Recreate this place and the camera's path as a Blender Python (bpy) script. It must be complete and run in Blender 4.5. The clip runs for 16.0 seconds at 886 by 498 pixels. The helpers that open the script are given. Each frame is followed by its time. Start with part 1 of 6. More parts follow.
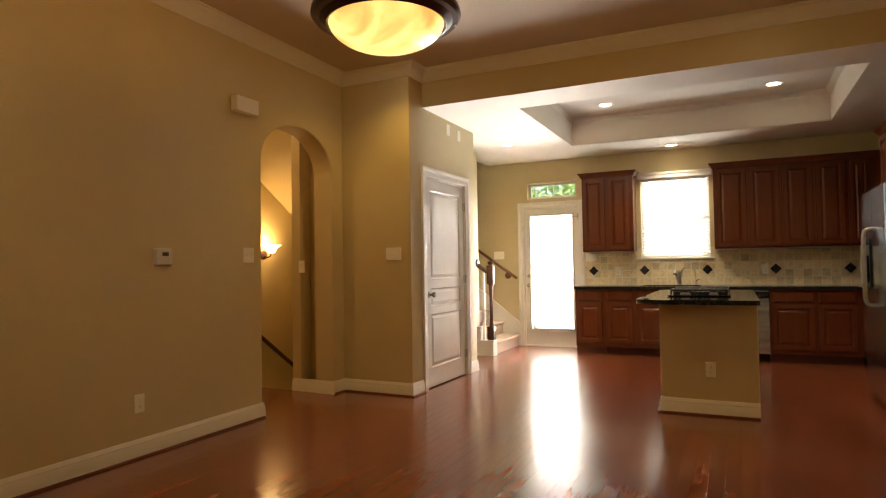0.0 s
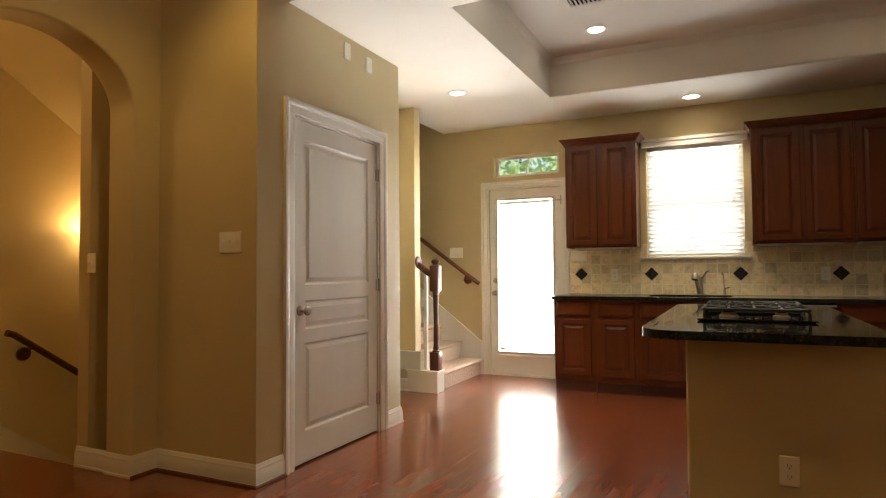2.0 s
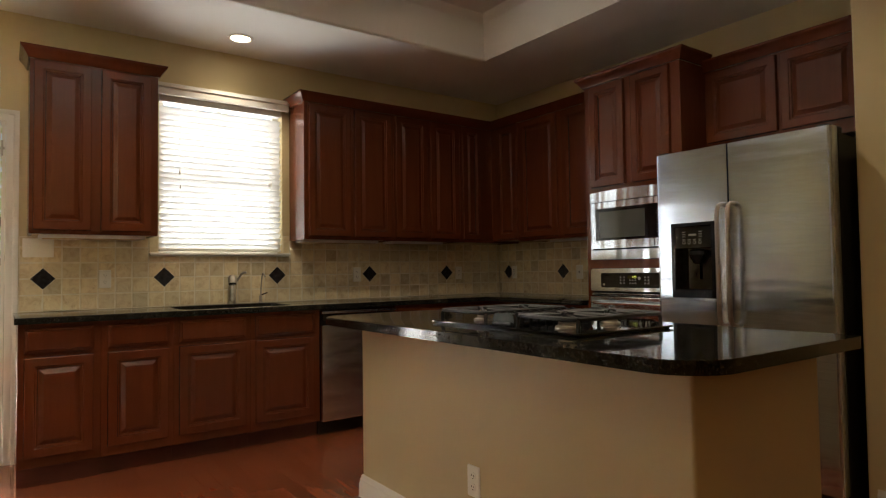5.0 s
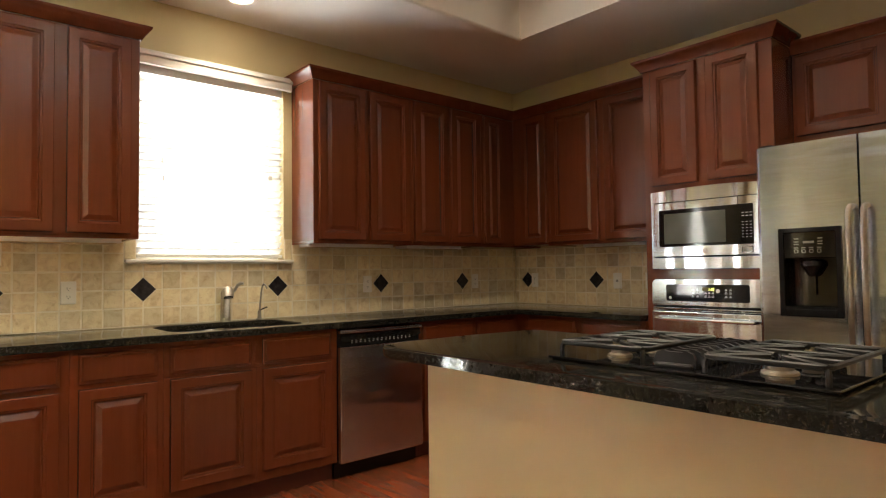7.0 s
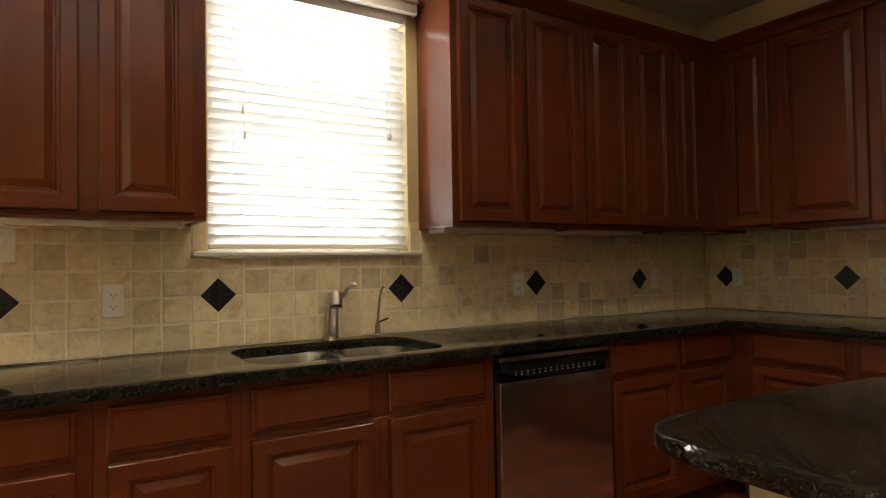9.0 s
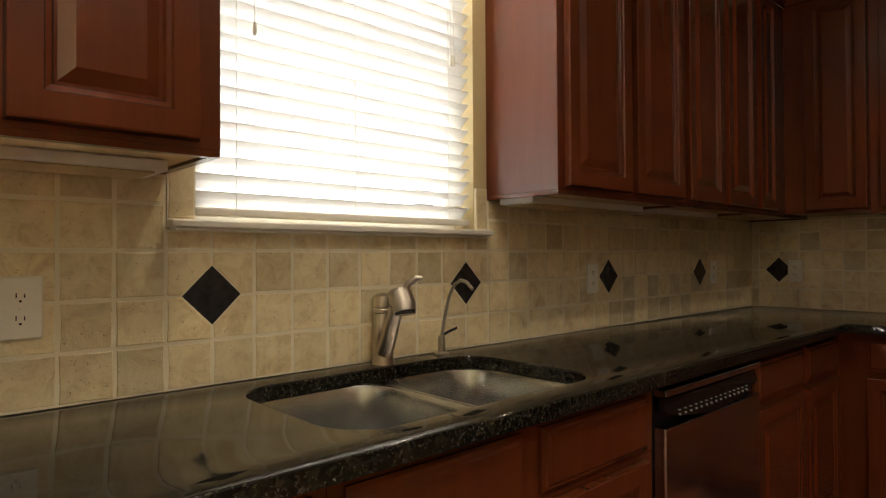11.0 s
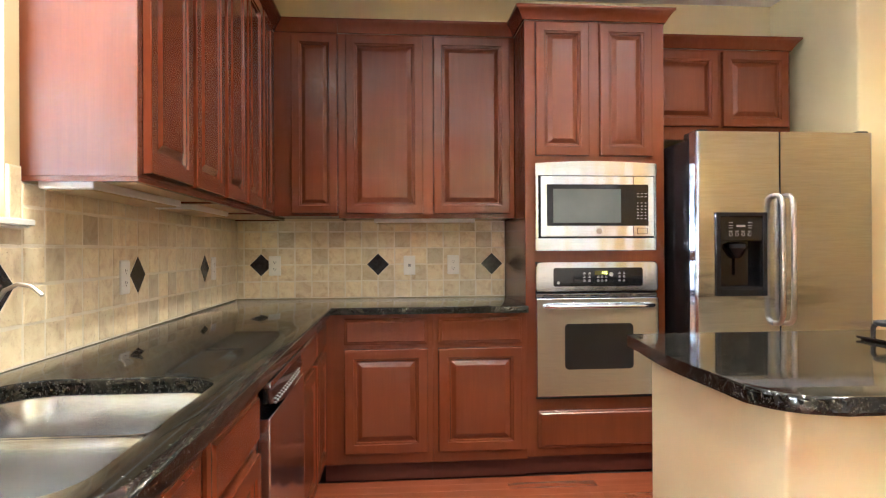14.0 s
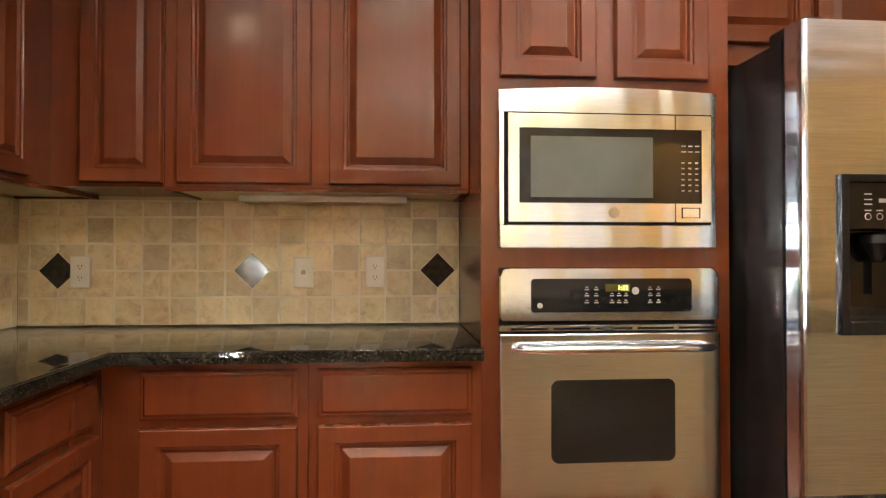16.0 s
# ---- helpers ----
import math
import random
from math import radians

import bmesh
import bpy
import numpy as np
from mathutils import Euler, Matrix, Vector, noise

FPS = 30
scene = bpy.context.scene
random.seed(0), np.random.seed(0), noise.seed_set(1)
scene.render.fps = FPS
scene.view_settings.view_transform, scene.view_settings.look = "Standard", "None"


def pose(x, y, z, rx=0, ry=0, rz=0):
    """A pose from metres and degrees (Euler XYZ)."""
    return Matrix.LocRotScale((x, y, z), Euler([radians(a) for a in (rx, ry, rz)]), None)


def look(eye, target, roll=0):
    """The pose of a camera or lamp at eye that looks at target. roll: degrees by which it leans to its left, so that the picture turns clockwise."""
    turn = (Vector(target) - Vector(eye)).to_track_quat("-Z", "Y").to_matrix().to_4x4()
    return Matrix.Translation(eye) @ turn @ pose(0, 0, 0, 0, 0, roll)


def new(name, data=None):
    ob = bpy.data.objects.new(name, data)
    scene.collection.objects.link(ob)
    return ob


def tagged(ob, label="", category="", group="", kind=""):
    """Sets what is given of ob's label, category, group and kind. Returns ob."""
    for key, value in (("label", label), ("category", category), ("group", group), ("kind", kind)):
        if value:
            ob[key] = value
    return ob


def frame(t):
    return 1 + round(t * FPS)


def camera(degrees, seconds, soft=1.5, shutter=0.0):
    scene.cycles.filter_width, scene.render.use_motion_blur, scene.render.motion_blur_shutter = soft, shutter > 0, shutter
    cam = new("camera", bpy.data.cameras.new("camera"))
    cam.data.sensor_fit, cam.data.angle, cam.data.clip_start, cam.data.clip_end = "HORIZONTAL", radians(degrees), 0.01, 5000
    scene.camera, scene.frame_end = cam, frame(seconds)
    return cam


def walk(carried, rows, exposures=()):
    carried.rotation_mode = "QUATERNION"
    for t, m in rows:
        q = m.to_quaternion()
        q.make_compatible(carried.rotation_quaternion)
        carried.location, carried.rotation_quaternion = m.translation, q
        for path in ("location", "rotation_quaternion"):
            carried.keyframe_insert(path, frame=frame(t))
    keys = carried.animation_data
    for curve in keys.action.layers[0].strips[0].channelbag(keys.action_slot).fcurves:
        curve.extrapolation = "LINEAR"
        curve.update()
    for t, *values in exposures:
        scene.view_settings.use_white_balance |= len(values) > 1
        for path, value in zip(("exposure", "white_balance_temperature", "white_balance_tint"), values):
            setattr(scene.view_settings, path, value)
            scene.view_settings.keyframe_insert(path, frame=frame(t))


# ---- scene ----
DOOR_W, WINDOW_W = 285.0, 16.0
BOWL_E, SCONCE_E, BULB_W, SCONCE_W, CAN_W, DCAN_W, LANDING_W = 0.85, 9.0, 13.0, 5.0, 25.0, 17.0, 5.0
EXPOSURES = [(0.0, 0.82, 6850, 10), (2.0, 0.44, 6650, 10), (3.0, 0.24, 6500, 10), (3.6, 0.07, 6450, 10), (4.7, 0.08, 6300, 10), (7.0, 1.12, 6250, 10), (8.5, 0.66, 6450, 10), (9.7, 0.27, 6500, 10),
             (12.0, 0.50, 6500, 10), (12.5, 0.50, 6400, 10), (13.0, 1.15, 5850, 10), (14.0, 2.70, 5250, 10), (15.0, 2.70, 5450, 10), (16.0, 2.5, 6150, 10)]
cam = camera(71.8, 16.0, 1.2)
PATH = [
    (0, (-0.065, 0.072, 1.189), (-0.926, 1.877, 1.25), -0.9),
    (0.5, (-0.149, 0.689, 1.17), (-1.007, 2.494, 1.235), -1.1),
    (1, (-0.21, 1.301, 1.171), (-1.068, 3.106, 1.239), -1.1),
    (1.5, (-0.331, 1.961, 1.169), (-1.193, 3.765, 1.238), -0.9),
    (2, (-0.428, 2.524, 1.158), (-1.294, 4.326, 1.229), -0.45),
    (2.5, (-0.644, 2.943, 1.147), (-1.419, 4.785, 1.221), -0.3),
    (3, (-0.99, 3.239, 1.119), (-1.342, 5.207, 1.187), -0.4),
    (3.5, (-1.392, 3.532, 1.156), (-1.29, 5.528, 1.215), -0.6),
    (4, (-1.657, 3.78, 1.139), (-1.124, 5.707, 1.201), -0.8),
    (4.5, (-1.917, 4.076, 1.135), (-0.953, 5.828, 1.199), -0.8),
    (4.7, (-2.067, 4.206, 1.126), (-0.977, 5.881, 1.197), -0.8),
    (7, (-2.15, 5.262, 1.194), (-0.849, 6.779, 1.265), -0.7),
    (7.5, (-2.07, 5.472, 1.208), (-0.788, 7.005, 1.282), -0.7),
    (8, (-1.99, 5.782, 1.208), (-0.757, 7.354, 1.284), -1.0),
    (8.5, (-1.869, 6.116, 1.224), (-0.812, 7.813, 1.281), -0.7),
    (9, (-1.714, 6.456, 1.219), (-0.657, 8.153, 1.266), -0.9),
    (9.5, (-1.598, 6.764, 1.206), (-0.528, 8.453, 1.253), -1.1),
    (11.8, (-1.857, 7.935, 1.18), (-0.165, 9.002, 1.182), -0.1),
    (12, (-1.882, 8.022, 1.175), (-0.097, 8.924, 1.181), -0.3),
    (12.5, (-2.001, 8.157, 1.176), (-0.065, 8.662, 1.186), -0.4),
    (13, (-2.163, 8.194, 1.195), (-0.171, 8.372, 1.206), -0.4),
    (13.5, (-2.151, 8.134, 1.194), (-0.152, 8.071, 1.199), -0.4),
    (14, (-1.923, 8.001, 1.194), (0.07, 7.837, 1.198), -0.3),
    (14.5, (-1.649, 7.868, 1.186), (0.343, 7.687, 1.191), -0.2),
    (15, (-1.278, 7.775, 1.18), (0.714, 7.601, 1.194), -0.0),
    (15.5, (-0.848, 7.654, 1.157), (1.147, 7.509, 1.178), 0.0),
    (16, (-0.523, 7.558, 1.16), (1.47, 7.398, 1.187), -0.0),
]
walk(cam, [(t, look(eye, target, roll)) for t, eye, target, roll in PATH], EXPOSURES)

# ---- world, sun, large lights ----
world = bpy.data.worlds.new("sky")
scene.world = world
world.use_nodes = True
wn = world.node_tree
sky = wn.nodes.new("ShaderNodeTexSky")
sky.sky_type, sky.sun_disc = "NISHITA", False
sky.sun_elevation, sky.sun_rotation = radians(52), radians(25)
bg = wn.nodes["Background"]
bg.inputs[1].default_value = 0.15
wn.links.new(sky.outputs[0], bg.inputs[0])


def lamp(name, kind, m, energy, color, **kw):
    data = bpy.data.lights.new(name, kind)
    data.energy, data.color = energy, color
    for key, value in kw.items():
        if key == "size":
            data.size = value
        elif key == "size_y":
            data.shape, data.size_y = "RECTANGLE", value
        elif key == "spread":
            data.spread = value
        elif key == "angle":
            data.angle = value
        elif key == "radius":
            data.shadow_soft_size = value
        elif key == "cone":
            data.spot_size, data.spot_blend = value
    ob = new(name, data)
    ob.matrix_world = m
    return ob


DAY = (1.0, 0.97, 0.92)
WARM = (1.0, 0.84, 0.62)
lamp("sun", "SUN", look((4.2, 19.0, 14.6), (0, 8.0, 0)), 4.5, (1.0, 0.95, 0.88), angle=radians(0.5))
lamp("door_daylight", "AREA", look((-2.53, 9.16, 1.1), (-2.53, 5.0, 0.75)), DOOR_W, DAY, size=0.66, size_y=1.7, spread=radians(92))
lamp("window_daylight", "AREA", look((-0.80, 9.20, 1.83), (-0.80, 5.0, 1.5)), WINDOW_W, DAY, size=0.88, size_y=1.05)

# ---- materials ----


def material(name):
    m = bpy.data.materials.new(name)
    m.use_nodes = True
    t = m.node_tree
    return m, t, t.nodes["Principled BSDF"]


def node(t, kind, **inputs):
    n = t.nodes.new(kind)
    for key, value in inputs.items():
        n.inputs[key.replace("_", " ")].default_value = value
    return n


def ramp(t, fac, stops):
    r = t.nodes.new("ShaderNodeValToRGB")
    t.links.new(fac, r.inputs[0])
    while len(r.color_ramp.elements) < len(stops):
        r.color_ramp.elements.new(0.5)
    for e, (pos, col) in zip(r.color_ramp.elements, stops):
        e.position, e.color = pos, (*col, 1)
    return r.outputs[0]


def coords(t, scale=(1, 1, 1), shift=False):
    tc = t.nodes.new("ShaderNodeTexCoord")
    geo = t.nodes.new("ShaderNodeNewGeometry")
    mp = t.nodes.new("ShaderNodeMapping")
    mp.inputs["Scale"].default_value = scale
    t.links.new(geo.outputs["Position"], mp.inputs[0])
    if shift:
        info = t.nodes.new("ShaderNodeObjectInfo")
        mul = t.nodes.new("ShaderNodeMath")
        mul.operation = "MULTIPLY"
        mul.inputs[1].default_value = 37.0
        t.links.new(info.outputs["Random"], mul.inputs[0])
        comb = t.nodes.new("ShaderNodeCombineXYZ")
        for i in range(3):
            t.links.new(mul.outputs[0], comb.inputs[i])
        t.links.new(comb.outputs[0], mp.inputs["Location"])
    return mp.outputs[0]


def bump(t, bsdf, height, strength, distance=0.002, chain=None):
    b = t.nodes.new("ShaderNodeBump")
    b.inputs["Strength"].default_value, b.inputs["Distance"].default_value = strength, distance
    t.links.new(height, b.inputs["Height"])
    if chain:
        t.links.new(chain, b.inputs["Normal"])
    t.links.new(b.outputs[0], bsdf.inputs["Normal"])
    return b.outputs[0]


def mottled(name, dark, light, rough=0.6, scale=3.0, fine=150.0, relief=0.15, metal=0.0, stretch=(1, 1, 1), spec=0.5):
    m, t, b = material(name)
    at = coords(t, stretch)
    big = node(t, "ShaderNodeTexNoise", Scale=scale, Detail=5.0)
    t.links.new(at, big.inputs["Vector"])
    t.links.new(ramp(t, big.outputs[0], [(0.3, dark), (0.7, light)]), b.inputs["Base Color"])
    tiny = node(t, "ShaderNodeTexNoise", Scale=fine, Detail=3.0)
    t.links.new(at, tiny.inputs["Vector"])
    bump(t, b, tiny.outputs[0], relief)
    b.inputs["Roughness"].default_value, b.inputs["Metallic"].default_value = rough, metal
    b.inputs["Specular IOR Level"].default_value = spec
    return m


def wood(name, stops, axis, rough, coat=0.0, shift=True, ring=9.0, relief=0.05):
    m, t, b = material(name)
    scale = [14.0, 14.0, 14.0]
    scale[axis] = 1.1
    at = coords(t, scale, shift)
    warp = node(t, "ShaderNodeTexNoise", Scale=1.3, Detail=6.0, Roughness=0.6, Distortion=0.6)
    t.links.new(at, warp.inputs["Vector"])
    scale2 = [260.0, 260.0, 260.0]
    scale2[axis] = 6.0
    fine = node(t, "ShaderNodeTexNoise", Scale=1.0, Detail=2.0)
    t.links.new(coords(t, scale2, shift), fine.inputs["Vector"])
    mix = t.nodes.new("ShaderNodeMix")
    mix.data_type = "FLOAT"
    mix.inputs[0].default_value = 0.25
    t.links.new(warp.outputs[0], mix.inputs[2])
    t.links.new(fine.outputs[0], mix.inputs[3])
    col = ramp(t, mix.outputs[0], stops)
    info = t.nodes.new("ShaderNodeObjectInfo")
    geo = t.nodes.new("ShaderNodeNewGeometry")
    add = t.nodes.new("ShaderNodeMath")
    add.operation = "ADD"
    t.links.new(info.outputs["Random"], add.inputs[0])
    t.links.new(geo.outputs["Random Per Island"], add.inputs[1])
    frac = t.nodes.new("ShaderNodeMath")
    frac.operation = "FRACT"
    t.links.new(add.outputs[0], frac.inputs[0])
    hsv = t.nodes.new("ShaderNodeHueSaturation")
    rng = node(t, "ShaderNodeMapRange")
    rng.inputs[3].default_value, rng.inputs[4].default_value = (0.84, 1.16) if axis == 1 else (0.92, 1.08)
    t.links.new(frac.outputs[0], rng.inputs[0])
    t.links.new(rng.outputs[0], hsv.inputs["Value"])
    t.links.new(col, hsv.inputs["Color"])
    t.links.new(hsv.outputs[0], b.inputs["Base Color"])
    b.inputs["Roughness"].default_value = rough
    b.inputs["Coat Weight"].default_value, b.inputs["Coat Roughness"].default_value = coat, 0.12
    bump(t, b, fine.outputs[0], relief, 0.001)
    return m


WALL = mottled("wall_paint", (0.60, 0.503, 0.284), (0.64, 0.538, 0.312), 0.55, 1.5, 220, 0.12)
CEIL = mottled("ceiling_paint", (0.77, 0.74, 0.67), (0.81, 0.78, 0.72), 0.75, 1.2, 160, 0.12)
# CEIL darkened and browned: the dim amber dining light is put into the colour.
DCEIL_DIM = mottled("ceiling_paint_dimmed", (0.56, 0.47, 0.36), (0.60, 0.51, 0.40), 0.75, 1.2, 160, 0.12)
TRIM = mottled("trim_paint", (0.76, 0.74, 0.68), (0.80, 0.78, 0.72), 0.32, 2.0, 80, 0.04)
DOORPAINT = mottled("door_paint", (0.70, 0.68, 0.62), (0.74, 0.72, 0.66), 0.35, 2.0, 60, 0.10, stretch=(4, 4, 0.6))
CHERRY = wood("cherry_wood", [(0.25, (0.102, 0.0228, 0.0074)), (0.5, (0.119, 0.0278, 0.0090)), (0.8, (0.140, 0.0350, 0.0112))], 2, 0.25, 0.25, ring=6, relief=0.012)
CHERRY.node_tree.nodes["Principled BSDF"].inputs["Specular IOR Level"].default_value = 0.42
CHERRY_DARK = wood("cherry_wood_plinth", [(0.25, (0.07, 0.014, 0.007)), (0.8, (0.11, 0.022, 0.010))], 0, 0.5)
FLOORWOOD = wood("floor_wood", [(0.2, (0.168, 0.042, 0.016)), (0.5, (0.205, 0.054, 0.021)), (0.8, (0.245, 0.069, 0.027))], 1, 0.24, 0.35, relief=0.012)
RAILWOOD = wood("rail_wood", [(0.25, (0.10, 0.025, 0.010)), (0.8, (0.19, 0.055, 0.020))], 0, 0.3, 0.4)
NEWELWOOD = wood("newel_wood", [(0.25, (0.050, 0.012, 0.007)), (0.8, (0.095, 0.024, 0.011))], 2, 0.3, 0.4)
RAWWOOD = mottled("cabinet_underside", (0.50, 0.36, 0.18), (0.58, 0.43, 0.23), 0.6, 2.0, 90, 0.1, stretch=(1, 8, 8))
PLASTIC = mottled("ivory_plastic", (0.88, 0.86, 0.78), (0.91, 0.89, 0.81), 0.35, 4.0, 60, 0.02)
WHITEPL = mottled("white_plastic", (0.74, 0.73, 0.70), (0.78, 0.77, 0.74), 0.35, 4.0, 60, 0.02)
BLACK = mottled("black_plastic", (0.010, 0.010, 0.011), (0.016, 0.016, 0.017), 0.22, 6.0, 90, 0.05, spec=0.25)
BLACKGLASS = mottled("black_glass", (0.008, 0.008, 0.009), (0.012, 0.012, 0.013), 0.05, 6.0, 90, 0.0)
GREYGLASS = mottled("window_mesh_glass", (0.09, 0.10, 0.09), (0.11, 0.12, 0.11), 0.08, 6.0, 900, 0.0)
IRON = mottled("cast_iron", (0.009, 0.009, 0.009), (0.017, 0.017, 0.017), 0.42, 20.0, 400, 0.3)
BRONZE = mottled("dark_bronze", (0.055, 0.018, 0.010), (0.09, 0.030, 0.017), 0.28, 8.0, 90, 0.05, 0.2)
NICKEL = mottled("brushed_nickel", (0.42, 0.38, 0.32), (0.50, 0.46, 0.39), 0.30, 30.0, 300, 0.05, 1.0)
CARPET = mottled("carpet", (0.46, 0.35, 0.27), (0.62, 0.50, 0.40), 0.95, 45.0, 420, 1.0)
GROUT = mottled("grout", (0.76, 0.69, 0.53), (0.88, 0.81, 0.64), 0.85, 9.0, 300, 0.5)
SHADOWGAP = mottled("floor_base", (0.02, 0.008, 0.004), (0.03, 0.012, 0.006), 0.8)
MARK = mottled("print_grey", (0.30, 0.30, 0.28), (0.34, 0.34, 0.32), 0.5)
CONCRETE = mottled("patio_concrete", (0.38, 0.36, 0.33), (0.50, 0.48, 0.44), 0.9, 3.0, 80, 0.4)
GRASS = mottled("grass", (0.04, 0.08, 0.02), (0.08, 0.13, 0.04), 0.95, 5.0, 60, 0.8)
SIDING = mottled("pale_siding", (0.52, 0.54, 0.56), (0.60, 0.61, 0.62), 0.7, 2.0, 40, 0.2)
LEAF = mottled("leaves", (0.06, 0.12, 0.025), (0.12, 0.22, 0.055), 0.5, 6.0, 60, 0.1)
leaf_tree = LEAF.node_tree
leaf_through = node(leaf_tree, "ShaderNodeBsdfTranslucent")
leaf_through.inputs[0].default_value = (0.75, 0.92, 0.42, 1)
leaf_mix = leaf_tree.nodes.new("ShaderNodeMixShader")
leaf_mix.inputs[0].default_value = 0.72
leaf_tree.links.new(leaf_tree.nodes["Principled BSDF"].outputs[0], leaf_mix.inputs[1])
leaf_tree.links.new(leaf_through.outputs[0], leaf_mix.inputs[2])
leaf_tree.links.new(leaf_mix.outputs[0], leaf_tree.nodes["Material Output"].inputs[0])
BARK = mottled("bark", (0.10, 0.07, 0.05), (0.18, 0.13, 0.09), 0.9, 12.0, 40, 1.0)


def steel(name, stretch, wavy=(0.8, 1.2, 5.0), wave_power=0.12, dark=(0.52, 0.545, 0.57), light=(0.66, 0.69, 0.72), rough=0.20):
    m, t, b = material(name)
    n = node(t, "ShaderNodeTexNoise", Scale=1.0, Detail=3.0)
    t.links.new(coords(t, stretch), n.inputs["Vector"])
    t.links.new(ramp(t, n.outputs[0], [(0.35, dark), (0.65, light)]), b.inputs["Base Color"])
    wave = node(t, "ShaderNodeTexNoise", Scale=1.0, Detail=1.0)
    t.links.new(coords(t, wavy), wave.inputs["Vector"])
    c = bump(t, b, wave.outputs[0], min(1.0, wave_power), 0.01 * max(1.0, wave_power))
    bump(t, b, n.outputs[0], 0.04, 0.0005, c)
    b.inputs["Metallic"].default_value, b.inputs["Roughness"].default_value = 1.0, rough
    b.inputs["Anisotropic"].default_value = 0.5
    return m


STEEL = steel("brushed_steel", (8, 8, 900), (2.5, 2.5, 11.0), 0.30, (0.53, 0.61, 0.74), (0.68, 0.77, 0.92), 0.17)
OVENSTEEL = steel("oven_steel", (12, 12, 900), (7.0, 7.0, 0.6), 1.2, (0.70, 0.76, 0.84), (0.84, 0.90, 0.97), 0.14)
SINKSTEEL = steel("sink_steel", (400, 30, 400), (1, 1, 1), 0.05, (0.50, 0.51, 0.51), (0.62, 0.63, 0.63), 0.26)


def granite_mat():
    m, t, b = material("black_granite")
    at = coords(t)
    veins = node(t, "ShaderNodeTexNoise", Scale=9.0, Detail=8.0, Roughness=0.7, Distortion=1.2)
    t.links.new(at, veins.inputs["Vector"])
    wobble = node(t, "ShaderNodeTexNoise", Scale=45.0, Detail=3.0)
    t.links.new(at, wobble.inputs["Vector"])
    shove = t.nodes.new("ShaderNodeVectorMath")
    shove.operation = "MULTIPLY_ADD"
    shove.inputs[1].default_value = (0.03, 0.03, 0.03)
    t.links.new(wobble.outputs["Color"], shove.inputs[0])
    t.links.new(at, shove.inputs[2])
    base = ramp(t, veins.outputs[0], [(0.0, (0.004, 0.004, 0.004)), (0.50, (0.007, 0.007, 0.006)), (0.62, (0.020, 0.018, 0.013)), (0.78, (0.055, 0.050, 0.036))])
    col = base
    # mineral flakes of three sizes, each a share of its cells
    for size, share, tint in ((90.0, 0.86, (0.030, 0.025, 0.016)), (190.0, 0.88, (0.055, 0.050, 0.036)), (400.0, 0.93, (0.12, 0.115, 0.10))):
        cells = node(t, "ShaderNodeTexVoronoi", Scale=size)
        t.links.new(shove.outputs[0], cells.inputs["Vector"])
        split = t.nodes.new("ShaderNodeSeparateColor")
        t.links.new(cells.outputs["Color"], split.inputs[0])
        mix = t.nodes.new("ShaderNodeMix")
        mix.data_type = "RGBA"
        t.links.new(ramp(t, split.outputs[0], [(share, (0, 0, 0)), (share + 0.12, (0.75,) * 3)]), mix.inputs[0])
        t.links.new(col, mix.inputs[6])
        mix.inputs[7].default_value = (*tint, 1)
        col = mix.outputs[2]
    t.links.new(col, b.inputs["Base Color"])
    rough = node(t, "ShaderNodeTexNoise", Scale=30.0, Detail=3.0)
    t.links.new(at, rough.inputs["Vector"])
    t.links.new(ramp(t, rough.outputs[0], [(0.3, (0.04,) * 3), (0.75, (0.10,) * 3)]), b.inputs["Roughness"])
    b.inputs["Specular IOR Level"].default_value = 0.38
    return m


GRANITE = granite_mat()


